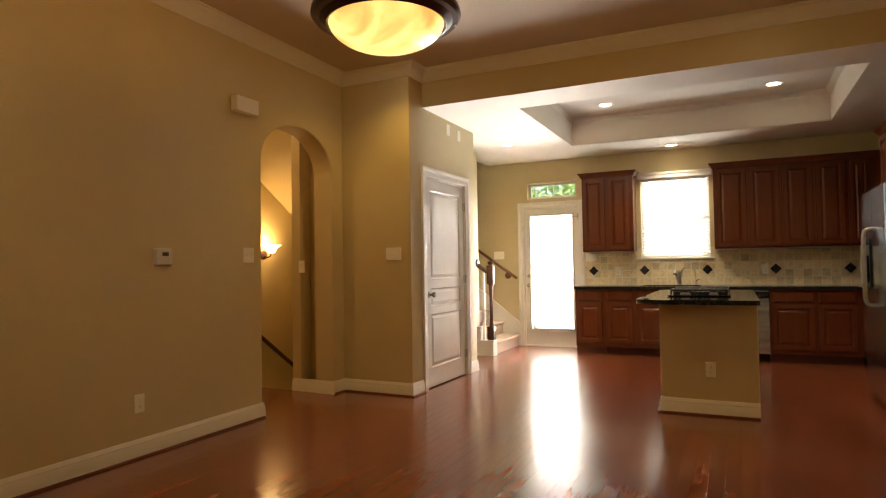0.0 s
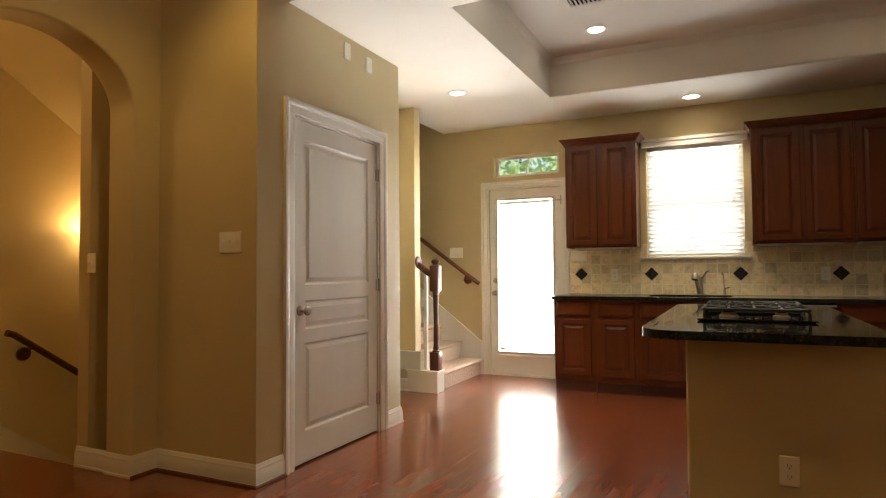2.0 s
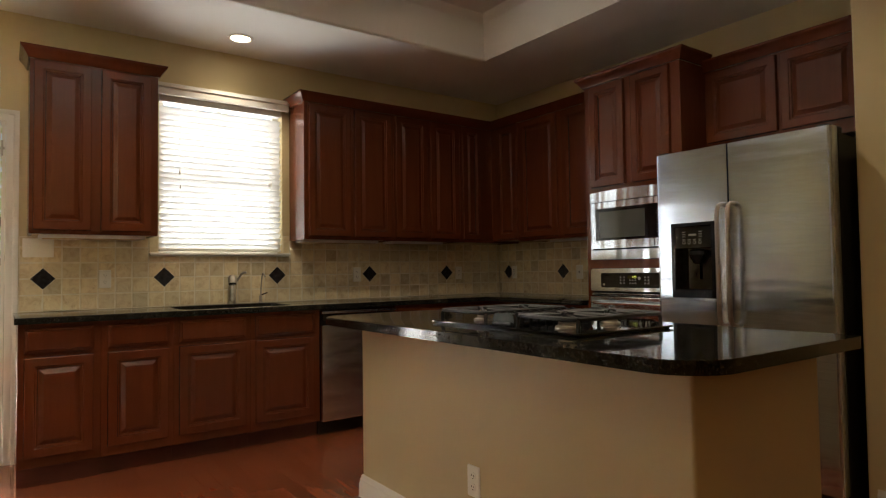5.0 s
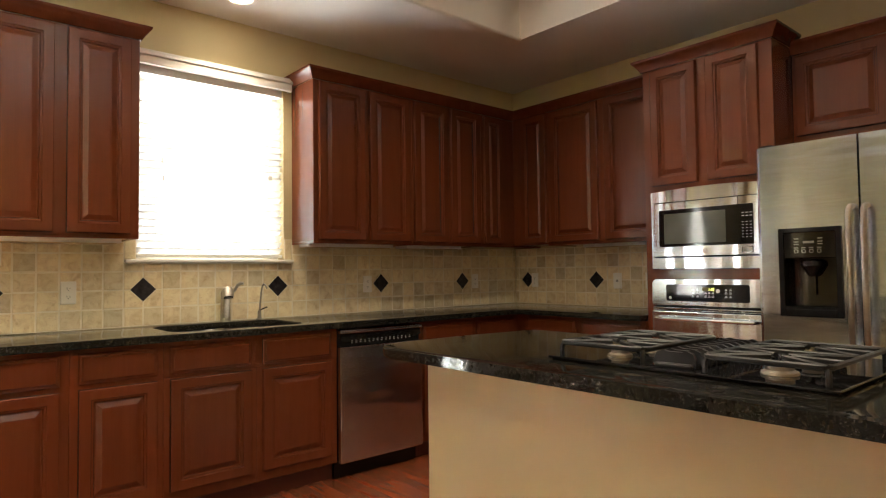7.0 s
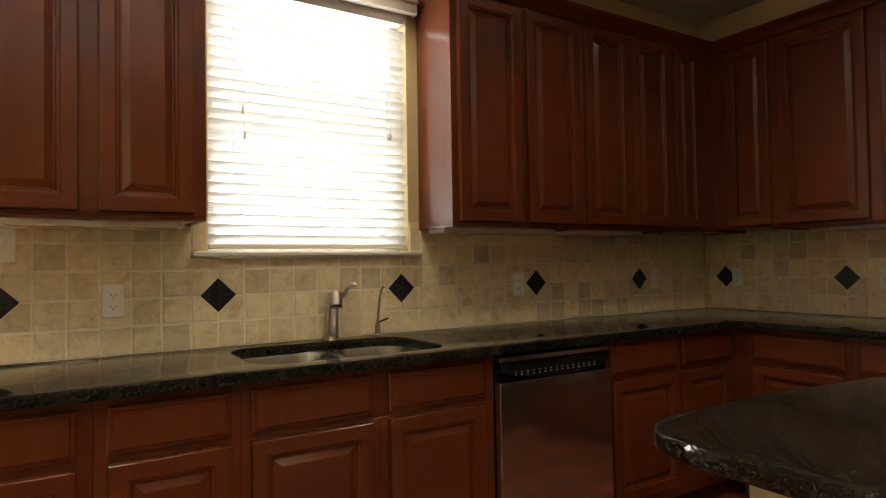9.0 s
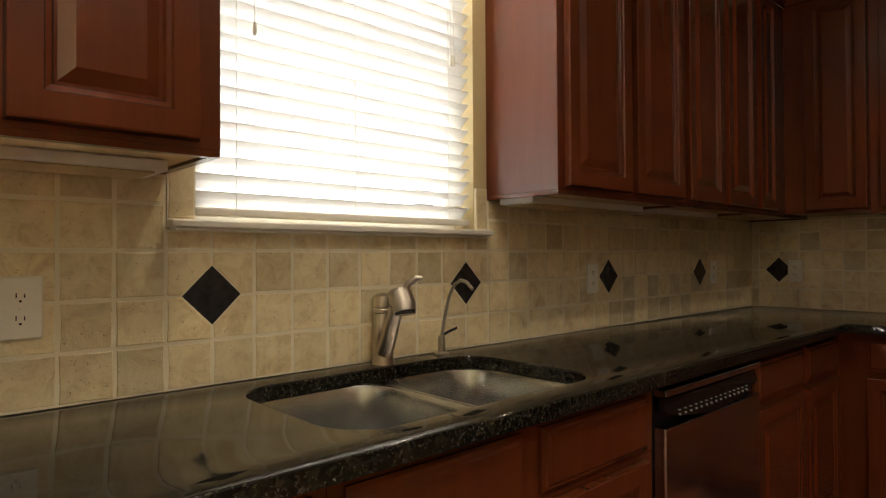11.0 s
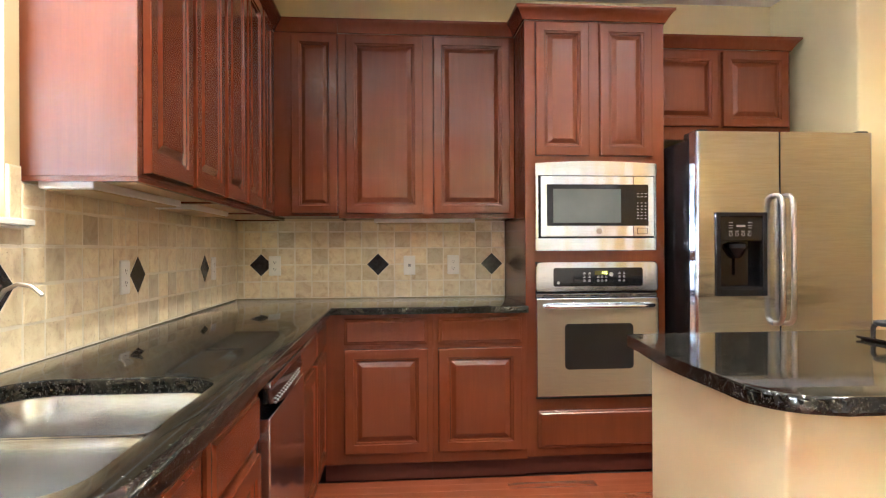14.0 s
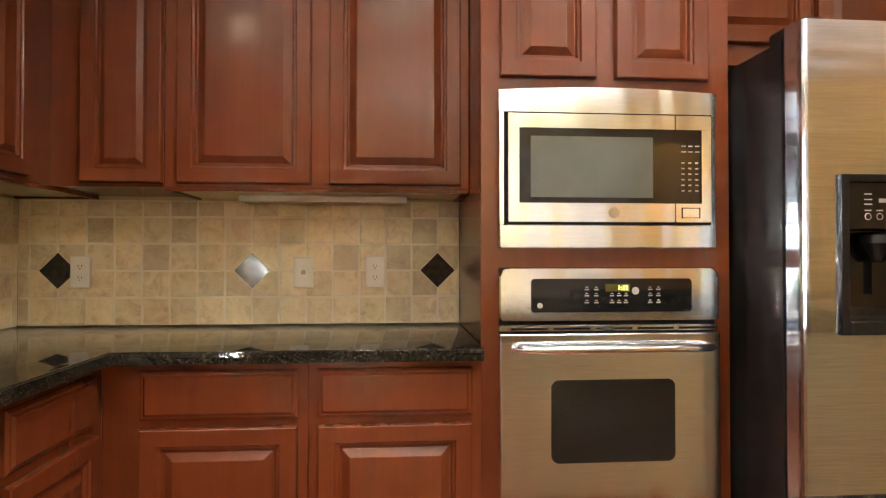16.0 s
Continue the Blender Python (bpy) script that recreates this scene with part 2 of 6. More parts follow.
def travertine_mat():
    m, t, b = material("tumbled_travertine")
    at = coords(t, (1, 1, 1), True)
    cloud = node(t, "ShaderNodeTexNoise", Scale=16.0, Detail=9.0, Roughness=0.68, Distortion=0.8)
    t.links.new(at, cloud.inputs["Vector"])
    col = ramp(t, cloud.outputs[0], [(0.25, (0.56, 0.41, 0.22)), (0.40, (0.73, 0.59, 0.35)), (0.52, (0.83, 0.71, 0.45)), (0.75, (0.91, 0.81, 0.57))])
    patch = node(t, "ShaderNodeTexNoise", Scale=15.0, Detail=6.0, Roughness=0.7, Distortion=1.5)
    t.links.new(at, patch.inputs["Vector"])
    stain = t.nodes.new("ShaderNodeMix")
    stain.data_type = "RGBA"
    t.links.new(ramp(t, patch.outputs[0], [(0.55, (0, 0, 0)), (0.72, (0.42,) * 3)]), stain.inputs[0])
    t.links.new(col, stain.inputs[6])
    stain.inputs[7].default_value = (0.50, 0.37, 0.20, 1)
    pits = node(t, "ShaderNodeTexNoise", Scale=130.0, Detail=4.0, Roughness=0.6)
    t.links.new(at, pits.inputs["Vector"])
    hollow = ramp(t, pits.outputs[0], [(0.29, (0, 0, 0)), (0.37, (1, 1, 1))])
    dirt = t.nodes.new("ShaderNodeMix")
    dirt.data_type = "RGBA"
    t.links.new(hollow, dirt.inputs[0])
    dirt.inputs[6].default_value = (0.56, 0.43, 0.25, 1)
    t.links.new(stain.outputs[2], dirt.inputs[7])
    info = t.nodes.new("ShaderNodeObjectInfo")
    hsv = t.nodes.new("ShaderNodeHueSaturation")
    tint = ramp(t, info.outputs["Random"], [(0.0, (0.70,) * 3), (0.12, (0.82,) * 3), (0.3, (0.91,) * 3), (1.0, (1.04,) * 3)])
    t.links.new(tint, hsv.inputs["Value"])
    t.links.new(dirt.outputs[2], hsv.inputs["Color"])
    t.links.new(hsv.outputs[0], b.inputs["Base Color"])
    c = bump(t, b, hollow, 0.8, 0.002)
    bump(t, b, cloud.outputs[0], 0.5, 0.006, c)
    b.inputs["Roughness"].default_value = 0.38
    return m


TRAVERTINE = travertine_mat()
ACCENT = mottled("black_accent_tile", (0.015, 0.014, 0.016), (0.04, 0.037, 0.04), 0.12, 40.0, 200, 0.05)


def glass_mat():
    m, t, b = material("window_glass")
    b.inputs["Transmission Weight"].default_value, b.inputs["Roughness"].default_value, b.inputs["IOR"].default_value = 1.0, 0.0, 1.1
    return m


GLASS = glass_mat()


def slat_mat():
    m, t, b = material("blind_slat")
    n = node(t, "ShaderNodeTexNoise", Scale=20.0)
    t.links.new(coords(t), n.inputs["Vector"])
    t.links.new(ramp(t, n.outputs[0], [(0.3, (0.80, 0.79, 0.77)), (0.7, (0.84, 0.83, 0.81))]), b.inputs["Base Color"])
    b.inputs["Roughness"].default_value = 0.4
    tr = node(t, "ShaderNodeBsdfTranslucent")
    tr.inputs[0].default_value = (0.80, 0.80, 0.78, 1)
    mix = t.nodes.new("ShaderNodeMixShader")
    mix.inputs[0].default_value = 0.38
    t.links.new(b.outputs[0], mix.inputs[1])
    t.links.new(tr.outputs[0], mix.inputs[2])
    t.links.new(mix.outputs[0], t.nodes["Material Output"].inputs[0])
    return m


SLAT = slat_mat()


def glow(name, color, strength, texture=False):
    m, t, b = material(name)
    b.inputs["Base Color"].default_value = (0.6, 0.5, 0.35, 1)
    b.inputs["Emission Color"].default_value = (*color, 1)
    b.inputs["Emission Strength"].default_value = strength
    b.inputs["Roughness"].default_value = 0.3
    if texture:
        n = node(t, "ShaderNodeTexNoise", Scale=2.6, Detail=4.0, Distortion=1.5)
        t.links.new(coords(t, (1, 1, 1)), n.inputs["Vector"])
        t.links.new(ramp(t, n.outputs[0], [(0.30, (0.50, 0.22, 0.05)), (0.45, (0.72, 0.38, 0.10)), (0.55, (0.95, 0.55, 0.15)), (0.68, (1.3, 0.85, 0.28))]), b.inputs["Emission Color"])
    return m


BOWLGLOW = glow("alabaster_glass", (1.0, 0.6, 0.2), BOWL_E, True)
SCONCEGLOW = glow("sconce_glass", (1.0, 0.62, 0.25), SCONCE_E)
CANGLOW = glow("recessed_bulb", (1.0, 0.82, 0.58), 14.0)
DISPLAY = glow("clock_digits", (0.75, 0.9, 0.1), 1.2)

# ---- helpers for meshes ----


def finish(bm, name, mat, smooth=False):
    me = bpy.data.meshes.new(name)
    bmesh.ops.recalc_face_normals(bm, faces=bm.faces)
    bm.to_mesh(me)
    bm.free()
    for m in mat if isinstance(mat, (list, tuple)) else [mat]:
        me.materials.append(m)
    if smooth:
        me.shade_smooth()
        me.set_sharp_from_angle(angle=radians(35))
    return me


def part(name, bm, mat, parent=None, label="", smooth=False, category="", kind=""):
    ob = new(name, finish(bm, name, mat, smooth) if isinstance(bm, bmesh.types.BMesh) else bm)
    ob.parent = parent
    return tagged(ob, label, category, "", kind)


def thing(name, m, label, category, group="", kind=""):
    ob = new(name)
    ob.empty_display_size = 0.1
    ob.matrix_world = m
    return tagged(ob, label, category, group, kind)


def box(bm, x0, x1, y0, y1, z0, z1, bevel=0.0, seg=1):
    vs = bmesh.ops.create_cube(bm, size=1.0)["verts"]
    for v in vs:
        v.co = Vector(((x0 + x1) / 2 + v.co.x * (x1 - x0), (y0 + y1) / 2 + v.co.y * (y1 - y0), (z0 + z1) / 2 + v.co.z * (z1 - z0)))
    if bevel:
        es = list({e for v in vs for e in v.link_edges})
        bmesh.ops.bevel(bm, geom=es, offset=bevel, segments=seg, affect="EDGES", profile=0.5)
    return bm


def boxes(*rows, bevel=0.0, seg=1):
    bm = bmesh.new()
    for r in rows:
        box(bm, *r, bevel=bevel, seg=seg)
    return bm


def tube(bm, pts, r, sides=12, radii=None, caps=True):
    """A round bar along a line of points."""
    pts = [Vector(p) for p in pts]
    rings = []
    ref = None
    for i, p in enumerate(pts):
        d = (pts[min(i + 1, len(pts) - 1)] - pts[max(i - 1, 0)]).normalized()
        if ref is None:
            ref = Vector((0, 0, 1)) if abs(d.z) < 0.9 else Vector((1, 0, 0))
        u = (ref - d * ref.dot(d)).normalized()
        ref = u
        v = d.cross(u)
        rr = radii[i] if radii else r
        rings.append([bm.verts.new(p + (u * math.cos(a) + v * math.sin(a)) * rr) for a in (2 * math.pi * k / sides for k in range(sides))])
    for a, b in zip(rings, rings[1:]):
        for k in range(sides):
            bm.faces.new((a[k], a[(k + 1) % sides], b[(k + 1) % sides], b[k]))
    if caps:
        bm.faces.new(rings[0][::-1])
        bm.faces.new(rings[-1])
    return bm


def lathe(bm, profile, centre=(0, 0, 0), sides=32, axis="z", cap=True):
    """Profile of (radius, height) turned round an axis through centre."""
    rings = []
    for r, h in profile:
        ring = []
        for k in range(sides):
            a = 2 * math.pi * k / sides
            c, s = r * math.cos(a), r * math.sin(a)
            co = {"z": (c, s, h), "y": (c, h, s), "x": (h, c, s)}[axis]
            ring.append(bm.verts.new(Vector(centre) + Vector(co)))
        rings.append(ring)
    for a, b in zip(rings, rings[1:]):
        for k in range(sides):
            bm.faces.new((a[k], a[(k + 1) % sides], b[(k + 1) % sides], b[k]))
    if cap:
        bm.faces.new(rings[0][::-1])
        bm.faces.new(rings[-1])
    return bm


def sweep(bm, profile, path, closed=False, side=1.0, m=Matrix.Identity(4)):
    """Profile (out, up) along a path in the plane, mitred. Out is to the path's right."""
    path = [Vector(p) for p in path]
    n = len(path)
    rings = []
    for i, p in enumerate(path):
        if closed or 0 < i < n - 1:
            a, b = (p - path[i - 1]).normalized(), (path[(i + 1) % n] - p).normalized()
        else:
            a = b = (path[1] - p).normalized() if i == 0 else (p - path[i - 1]).normalized()
        na, nb = Vector((a.y, -a.x)), Vector((b.y, -b.x))
        k = (na + nb) / max(0.2, 1 + na.dot(nb)) * side
        rings.append([bm.verts.new(m @ Vector((p.x + k.x * o, p.y + k.y * o, u))) for o, u in profile])
    pairs = list(zip(rings, rings[1:])) + ([(rings[-1], rings[0])] if closed else [])
    c = len(profile)
    for a, b in pairs:
        for k in range(c):
            bm.faces.new((a[k], a[(k + 1) % c], b[(k + 1) % c], b[k]))
    if not closed:
        bm.faces.new(rings[0][::-1])
        bm.faces.new(rings[-1])
    return bm


def prism(bm, poly, z0, z1, m=Matrix.Identity(4), bevel=0.0):
    low = [bm.verts.new(m @ Vector((x, y, z0))) for x, y in poly]
    if bevel:
        cx, cy = sum(p[0] for p in poly) / len(poly), sum(p[1] for p in poly) / len(poly)
        mid = [bm.verts.new(m @ Vector((x, y, z1 - bevel))) for x, y in poly]
        top = []
        for x, y in poly:
            d = math.hypot(x - cx, y - cy)
            s = (d - bevel * 1.3) / d
            top.append(bm.verts.new(m @ Vector((cx + (x - cx) * s, cy + (y - cy) * s, z1))))
        rings = [low, mid, top]
    else:
        rings = [low, [bm.verts.new(m @ Vector((x, y, z1))) for x, y in poly]]
    for a, b in zip(rings, rings[1:]):
        for k in range(len(poly)):
            bm.faces.new((a[k], a[(k + 1) % len(poly)], b[(k + 1) % len(poly)], b[k]))
    bm.faces.new(low[::-1])
    bm.faces.new(rings[-1])
    return bm


def panel(bm, x0, x1, z0, z1, y, rings, back):
    """A panelled front that faces -y: rings of (inset, proud) from the outer edge in."""
    loops = [[(x0, z0), (x1, z0), (x1, z1), (x0, z1)]]
    ys = [y + back]
    for inset, proud in rings:
        loops.append([(x0 + inset, z0 + inset), (x1 - inset, z0 + inset), (x1 - inset, z1 - inset), (x0 + inset, z1 - inset)])
        ys.append(y - proud)
    vs = [[bm.verts.new((x, yy, z)) for x, z in lp] for lp, yy in zip(loops, ys)]
    for a, b in zip(vs, vs[1:]):
        for k in range(4):
            bm.faces.new((a[k], a[(k + 1) % 4], b[(k + 1) % 4], b[k]))
    bm.faces.new(vs[-1])
    bm.faces.new(vs[0][::-1])
    return bm


def round_rect(x0, x1, y0, y1, radii, seg=8):
    """Corners in the order: low-left, low-right, high-right, high-left."""
    out = []
    for (cx, cy, sx, sy, a0), r in zip(((x0, y0, 1, 1, 180), (x1, y0, -1, 1, 270), (x1, y1, -1, -1, 0), (x0, y1, 1, -1, 90)), radii):
        if r <= 0:
            out.append((cx, cy))
            continue
        for k in range(seg + 1):
            a = radians(a0 + 90 * k / seg)
            out.append((cx + sx * r + r * math.cos(a), cy + sy * r + r * math.sin(a)))
    return out


def wall_cells(bm, span, zs, holes, put, thick):
    """A wall with holes. put(u, w, d) gives the place of u along, w up, d into the wall."""
    us = sorted({*span, *(h[0] for h in holes), *(h[1] for h in holes)})
    ws = sorted({*zs, *(h[2] for h in holes), *(h[3] for h in holes)})
    solid = {}
    for i in range(len(us) - 1):
        for j in range(len(ws) - 1):
            cu, cw = (us[i] + us[i + 1]) / 2, (ws[j] + ws[j + 1]) / 2
            solid[i, j] = not any(h[0] < cu < h[1] and h[2] < cw < h[3] for h in holes)
    cache = {}

    def v(i, j, d):
        if (i, j, d) not in cache:
            cache[i, j, d] = bm.verts.new(put(us[i], ws[j], d * thick))
        return cache[i, j, d]
    for (i, j), s in solid.items():
        if not s:
            continue
        bm.faces.new((v(i, j, 0), v(i + 1, j, 0), v(i + 1, j + 1, 0), v(i, j + 1, 0)))
        bm.faces.new((v(i, j, 1), v(i, j + 1, 1), v(i + 1, j + 1, 1), v(i + 1, j, 1)))
        for (di, dj), (a, b) in {(-1, 0): ((i, j), (i, j + 1)), (1, 0): ((i + 1, j), (i + 1, j + 1)), (0, -1): ((i, j), (i + 1, j)), (0, 1): ((i, j + 1), (i + 1, j + 1))}.items():
            if not solid.get((i + di, j + dj), False):
                bm.faces.new((v(*a, 0), v(*b, 0), v(*b, 1), v(*a, 1)))
    return bm

# ---- structure ----
YN, XE, CK, CD = 8.94, 1.845, 2.755, 3.11
HB = 0.122
BASEPROF = [(0, 0), (0.020, 0), (0.020, 0.012), (0.014, 0.016), (0.014, 0.080), (0.010, 0.087), (0.011, 0.098), (0.006, 0.106), (0.005, 0.116), (0, HB)]
CROWNPROF = [(0, -0.100), (0.010, -0.100), (0.014, -0.088), (0.020, -0.082), (0.034, -0.060), (0.052, -0.040), (0.070, -0.030), (0.078, -0.022), (0.080, -0.012), (0.090, -0.008), (0.092, 0.0), (0, 0)]
CROWNPROF = [(o * 1.12, u * 1.12) for o, u in CROWNPROF]


def structure(name, bm, mat, label="", smooth=False):
    return part(name, bm, mat, None, label, smooth, "", "structure")


floor_ob = structure("floor", boxes((-3.62, 2.0, -3.2, 9.05, -0.16, -0.010), (-5.10, -3.62, 3.0, 4.93, -0.16, -0.010), (-5.1, -3.62, 6.6, 7.75, -0.16, -0.010)), SHADOWGAP, "glossy red-brown hardwood plank floor")

holes = [(-2.955, -2.095, -0.05, 2.075), (-2.872, -2.127, 2.195, 2.430), (-1.235, -0.355, 1.275, 2.385)]
structure("wall_north", wall_cells(bmesh.new(), (-6.2, 2.05), (-0.2, 5.4), holes, lambda u, w, d: (u, YN + d, w), 0.15), WALL, "beige painted outer wall with a glazed door, a transom and a window")
structure("wall_east", boxes((XE, 2.05, 5.56, YN, -0.1, 3.3)), WALL, "beige painted kitchen wall")
structure("wall_alcove", boxes((1.10, 2.05, -3.25, 5.56, -0.1, 3.3), bevel=0.012, seg=2), WALL, "beige painted dining room wall that ends beside the fridge")
structure("wall_south", boxes((-3.75, 1.1, -3.35, -3.2, -0.1, 3.3)), WALL, "plain beige dining room wall")


def arch_wall():
    """The dining room's left wall with an arched opening."""
    bm = bmesh.new()
    x0, x1, ya, yb, zs, rise = -3.55, -3.76, 3.945, 4.915, 2.10, 0.36
    n = 20
    arc = [((ya + yb) / 2 - (yb - ya) / 2 * math.cos(math.pi * k / n), zs + rise * math.sin(math.pi * k / n)) for k in range(n + 1)]
    def quad(pts, flip=False):
        for x in (x0, x1):
            bm.faces.new([bm.verts.new((x, y, z)) for y, z in pts])
    quad([(-3.2, -0.1), (ya, -0.1), (ya, zs), (-3.2, zs)])
    quad([(-3.2, zs), (ya, zs), (ya, 3.3), (-3.2, 3.3)])
    quad([(yb, -0.1), (5.2, -0.1), (5.2, zs), (yb, zs)])
    quad([(yb, zs), (5.2, zs), (5.2, 3.3), (yb, 3.3)])
    for (y0, z0), (y1, z1) in zip(arc, arc[1:]):
        quad([(y0, z0), (y1, z1), (y1, 3.3), (y0, 3.3)])
    line = [(ya, -0.1)] + arc + [(yb, -0.1)]
    for (y0, z0), (y1, z1) in zip(line, line[1:]):
        bm.faces.new([bm.verts.new(p) for p in ((x0, y0, z0), (x0, y1, z1), (x1, y1, z1), (x1, y0, z0))])
    bmesh.ops.remove_doubles(bm, verts=bm.verts, dist=0.0001)
    bmesh.ops.recalc_face_normals(bm, faces=bm.faces)
    es = [e for e in bm.edges if all(abs(v.co.x - x0) < 1e-4 for v in e.verts) and len(e.link_faces) == 2 and e.calc_face_angle(0) > 0.8]
    bmesh.ops.bevel(bm, geom=es, offset=0.018, segments=3, affect="EDGES", profile=0.5)
    return bm


structure("wall_arch", arch_wall(), WALL, "beige painted wall with a rounded archway to the stairs", True)

BX, BY0, BY1 = -2.79, 5.09, 6.66
DY0, DY1, DZ = 5.396, 6.358, 2.096


def closet_wall():
    bm = bmesh.new()
    wall_cells(bm, (BY0, BY1), (-0.1, 3.3), [(DY0, DY1, -0.2, DZ)], lambda u, w, d: (BX - d, u, w), 0.115)
    es = [e for e in bm.edges if all(abs(v.co.x - BX) < 1e-4 and min(abs(v.co.y - BY0), abs(v.co.y - BY1)) < 1e-4 for v in e.verts)]
    bmesh.ops.bevel(bm, geom=es, offset=0.02, segments=3, affect="EDGES", profile=0.5)
    box(bm, -4.05, BX - 0.115, BY0, BY0 + 0.115, -0.1, 3.3)
    box(bm, -5.2, BX - 0.115, BY1 - 0.115, BY1, -0.1, 3.3)
    return bm


structure("wall_closet", closet_wall(), WALL, "beige painted closet wall with rounded corners", True)
structure("wall_closet_back", boxes((-3.70, -3.60, 5.205, 6.545, -0.1, 3.3)), WALL, "plain closet back wall")
structure("wall_stair_side", boxes((-6.2, -3.24, 7.745, 7.86, -0.1, 5.4), bevel=0.006, seg=2), WALL, "pale painted wall beside the carpeted stairs")
structure("wall_hall_end", boxes((-5.3, -5.2, 6.6, 7.8, -0.1, 3.3)), WALL, "plain hall end wall")
structure("wall_stairwell_west", boxes((-6.3, -6.2, 7.6, 9.1, -0.1, 5.4)), WALL, "plain stairwell end wall")
structure("wall_lower_stairs", boxes((-5.22, -5.07, 2.85, 9.0, -2.6, 3.3)), WALL, "amber-lit wall along the stairs going down")
structure("wall_lower_stairs_east", boxes((-4.05, -3.95, 4.93, 6.55, -2.6, 3.3)), WALL, "beige wall beside the stairs going down")
structure("wall_landing_south", boxes((-5.07, -3.76, 2.85, 3.0, -0.1, 3.3)), WALL, "plain landing wall")
structure("wall_lower_end", boxes((-5.07, -4.05, 6.5, 6.6, -2.6, 3.3)), WALL, "plain wall at the foot of the lower flight")

# beam between dining room and kitchen
structure("beam", boxes((BX + 0.001, 1.10, 5.35, 5.47, CK + 0.002, CD + 0.05)), WALL, "beige dropped beam above the kitchen opening")


def kitchen_ceiling():
    bm = bmesh.new()
    tx0, tx1, ty0, ty1 = -1.955, 0.935, 5.86, 8.03
    xs, ys = [-6.2, -3.49, tx0, tx1, 2.0], [5.352, ty0, 7.80, ty1, 9.0]
    for i in range(4):
        for j in range(4):
            x0, x1, y0, y1 = xs[i], xs[i + 1], ys[j], ys[j + 1]
            if (i == 0 and j >= 2) or (i == 2 and j in (1, 2)):
                continue
            bm.faces.new([bm.verts.new(p) for p in ((x0, y0, CK), (x1, y0, CK), (x1, y1, CK), (x0, y1, CK))])
    bmesh.ops.remove_doubles(bm, verts=bm.verts, dist=0.001)
    r = 0.035
    rings = []
    for off, z in ((0, CK), (0, CK + 0.30), (0.045, CD)):
        rings.append([bm.verts.new(p) for p in ((tx0 + off, ty0 + off, z), (tx1 - off, ty0 + off, z), (tx1 - off, ty1 - off, z), (tx0 + off, ty1 - off, z))])
    for a, b in zip(rings, rings[1:]):
        for k in range(4):
            bm.faces.new((a[k], b[k], b[(k + 1) % 4], a[(k + 1) % 4]))
    bm.faces.new(rings[-1])
    bmesh.ops.remove_doubles(bm, verts=bm.verts, dist=0.001)
    bmesh.ops.recalc_face_normals(bm, faces=bm.faces)
    es = [e for e in bm.edges if all(abs(v.co.z - CK) < 1e-3 for v in e.verts) and len(e.link_faces) == 2 and e.calc_face_angle(0) > 0.8]
    bmesh.ops.bevel(bm, geom=es, offset=0.02, segments=3, affect="EDGES", profile=0.5)
    return bm


structure("ceiling_kitchen", kitchen_ceiling(), CEIL, "off-white kitchen ceiling with a rectangular raised tray", True)
structure("ceiling_kitchen_edge", boxes((-3.49, -3.39, 7.86, 8.94, CK + 0.004, 5.4)), CEIL, "white edge of the ceiling at the stairwell")
structure("ceiling_dining", boxes((-3.76, 1.2, -3.3, 5.35, CD, CD + 0.1)), DCEIL_DIM, "off-white dining room ceiling, its dim amber light put into the colour")
structure("ceiling_landing", boxes((-5.2, -3.76, 2.9, 4.55, 2.92, 3.05)), WALL, "landing ceiling")
structure("ceiling_stairwell", boxes((-6.2, -3.3, 7.7, 9.0, 5.3, 5.4)), CEIL, "stairwell ceiling")


def soffit():
    bm = bmesh.new()
    poly = [(4.55, 2.92), (6.6, 1.60), (6.6, 1.75), (4.55, 3.07)]
    return prism(bm, poly, -5.07, -4.05, Matrix(((0, 0, 1, 0), (1, 0, 0, 0), (0, 1, 0, 0), (0, 0, 0, 1))))


structure("ceiling_soffit", soffit(), WALL, "sloping soffit under the upper flight")
structure("ceiling_outer_hall", boxes((-5.2, -3.5, 6.6, 7.8, 2.76, 2.9)), CEIL, "plain hall ceiling")

# skirting boards
skirt = bmesh.new()
for path in ([(-3.55, -3.2), (-3.55, 3.945), (-3.76, 3.945)],
             [(-3.76, 4.915), (-3.55, 4.915), (-3.55, BY0), (BX, BY0), (BX, DY0 - 0.088)],
             [(BX, DY1 + 0.088), (BX, BY1), (-5.1, BY1)],
             [(-5.1, 7.745), (-3.30, 7.745)],
             [(1.10, 5.52), (1.10, -3.2)], [(1.1, -3.2), (-3.55, -3.2)],
             [(-4.05, 4.93), (-3.76, 4.93)]):
    sweep(skirt, BASEPROF, path)
structure("baseboard", skirt, TRIM, "white moulded skirting board", True)
shoe = bmesh.new()
for path in ([(-3.53, -3.2), (-3.53, 3.945)], [(-3.53, 4.895), (-3.53, BY0 - 0.02), (BX + 0.02, BY0 - 0.02), (BX + 0.02, DY0 - 0.09)]):
    sweep(shoe, [(0, 0.001), (0.014, 0.001), (0.012, 0.010), (0, 0.016)], path)
structure("shoe_moulding", shoe, CHERRY_DARK, "dark wooden shoe moulding", True)

# crown moulding
crown = bmesh.new()
m = Matrix.Translation((0, 0, CD - 0.001))
sweep(crown, CROWNPROF, [(-3.55, -3.2), (-3.55, BY0), (BX, BY0), (BX, 5.35), (1.10, 5.35), (1.10, -3.2)], m=m)
structure("crown_moulding", crown, TRIM, "white crown moulding", True)


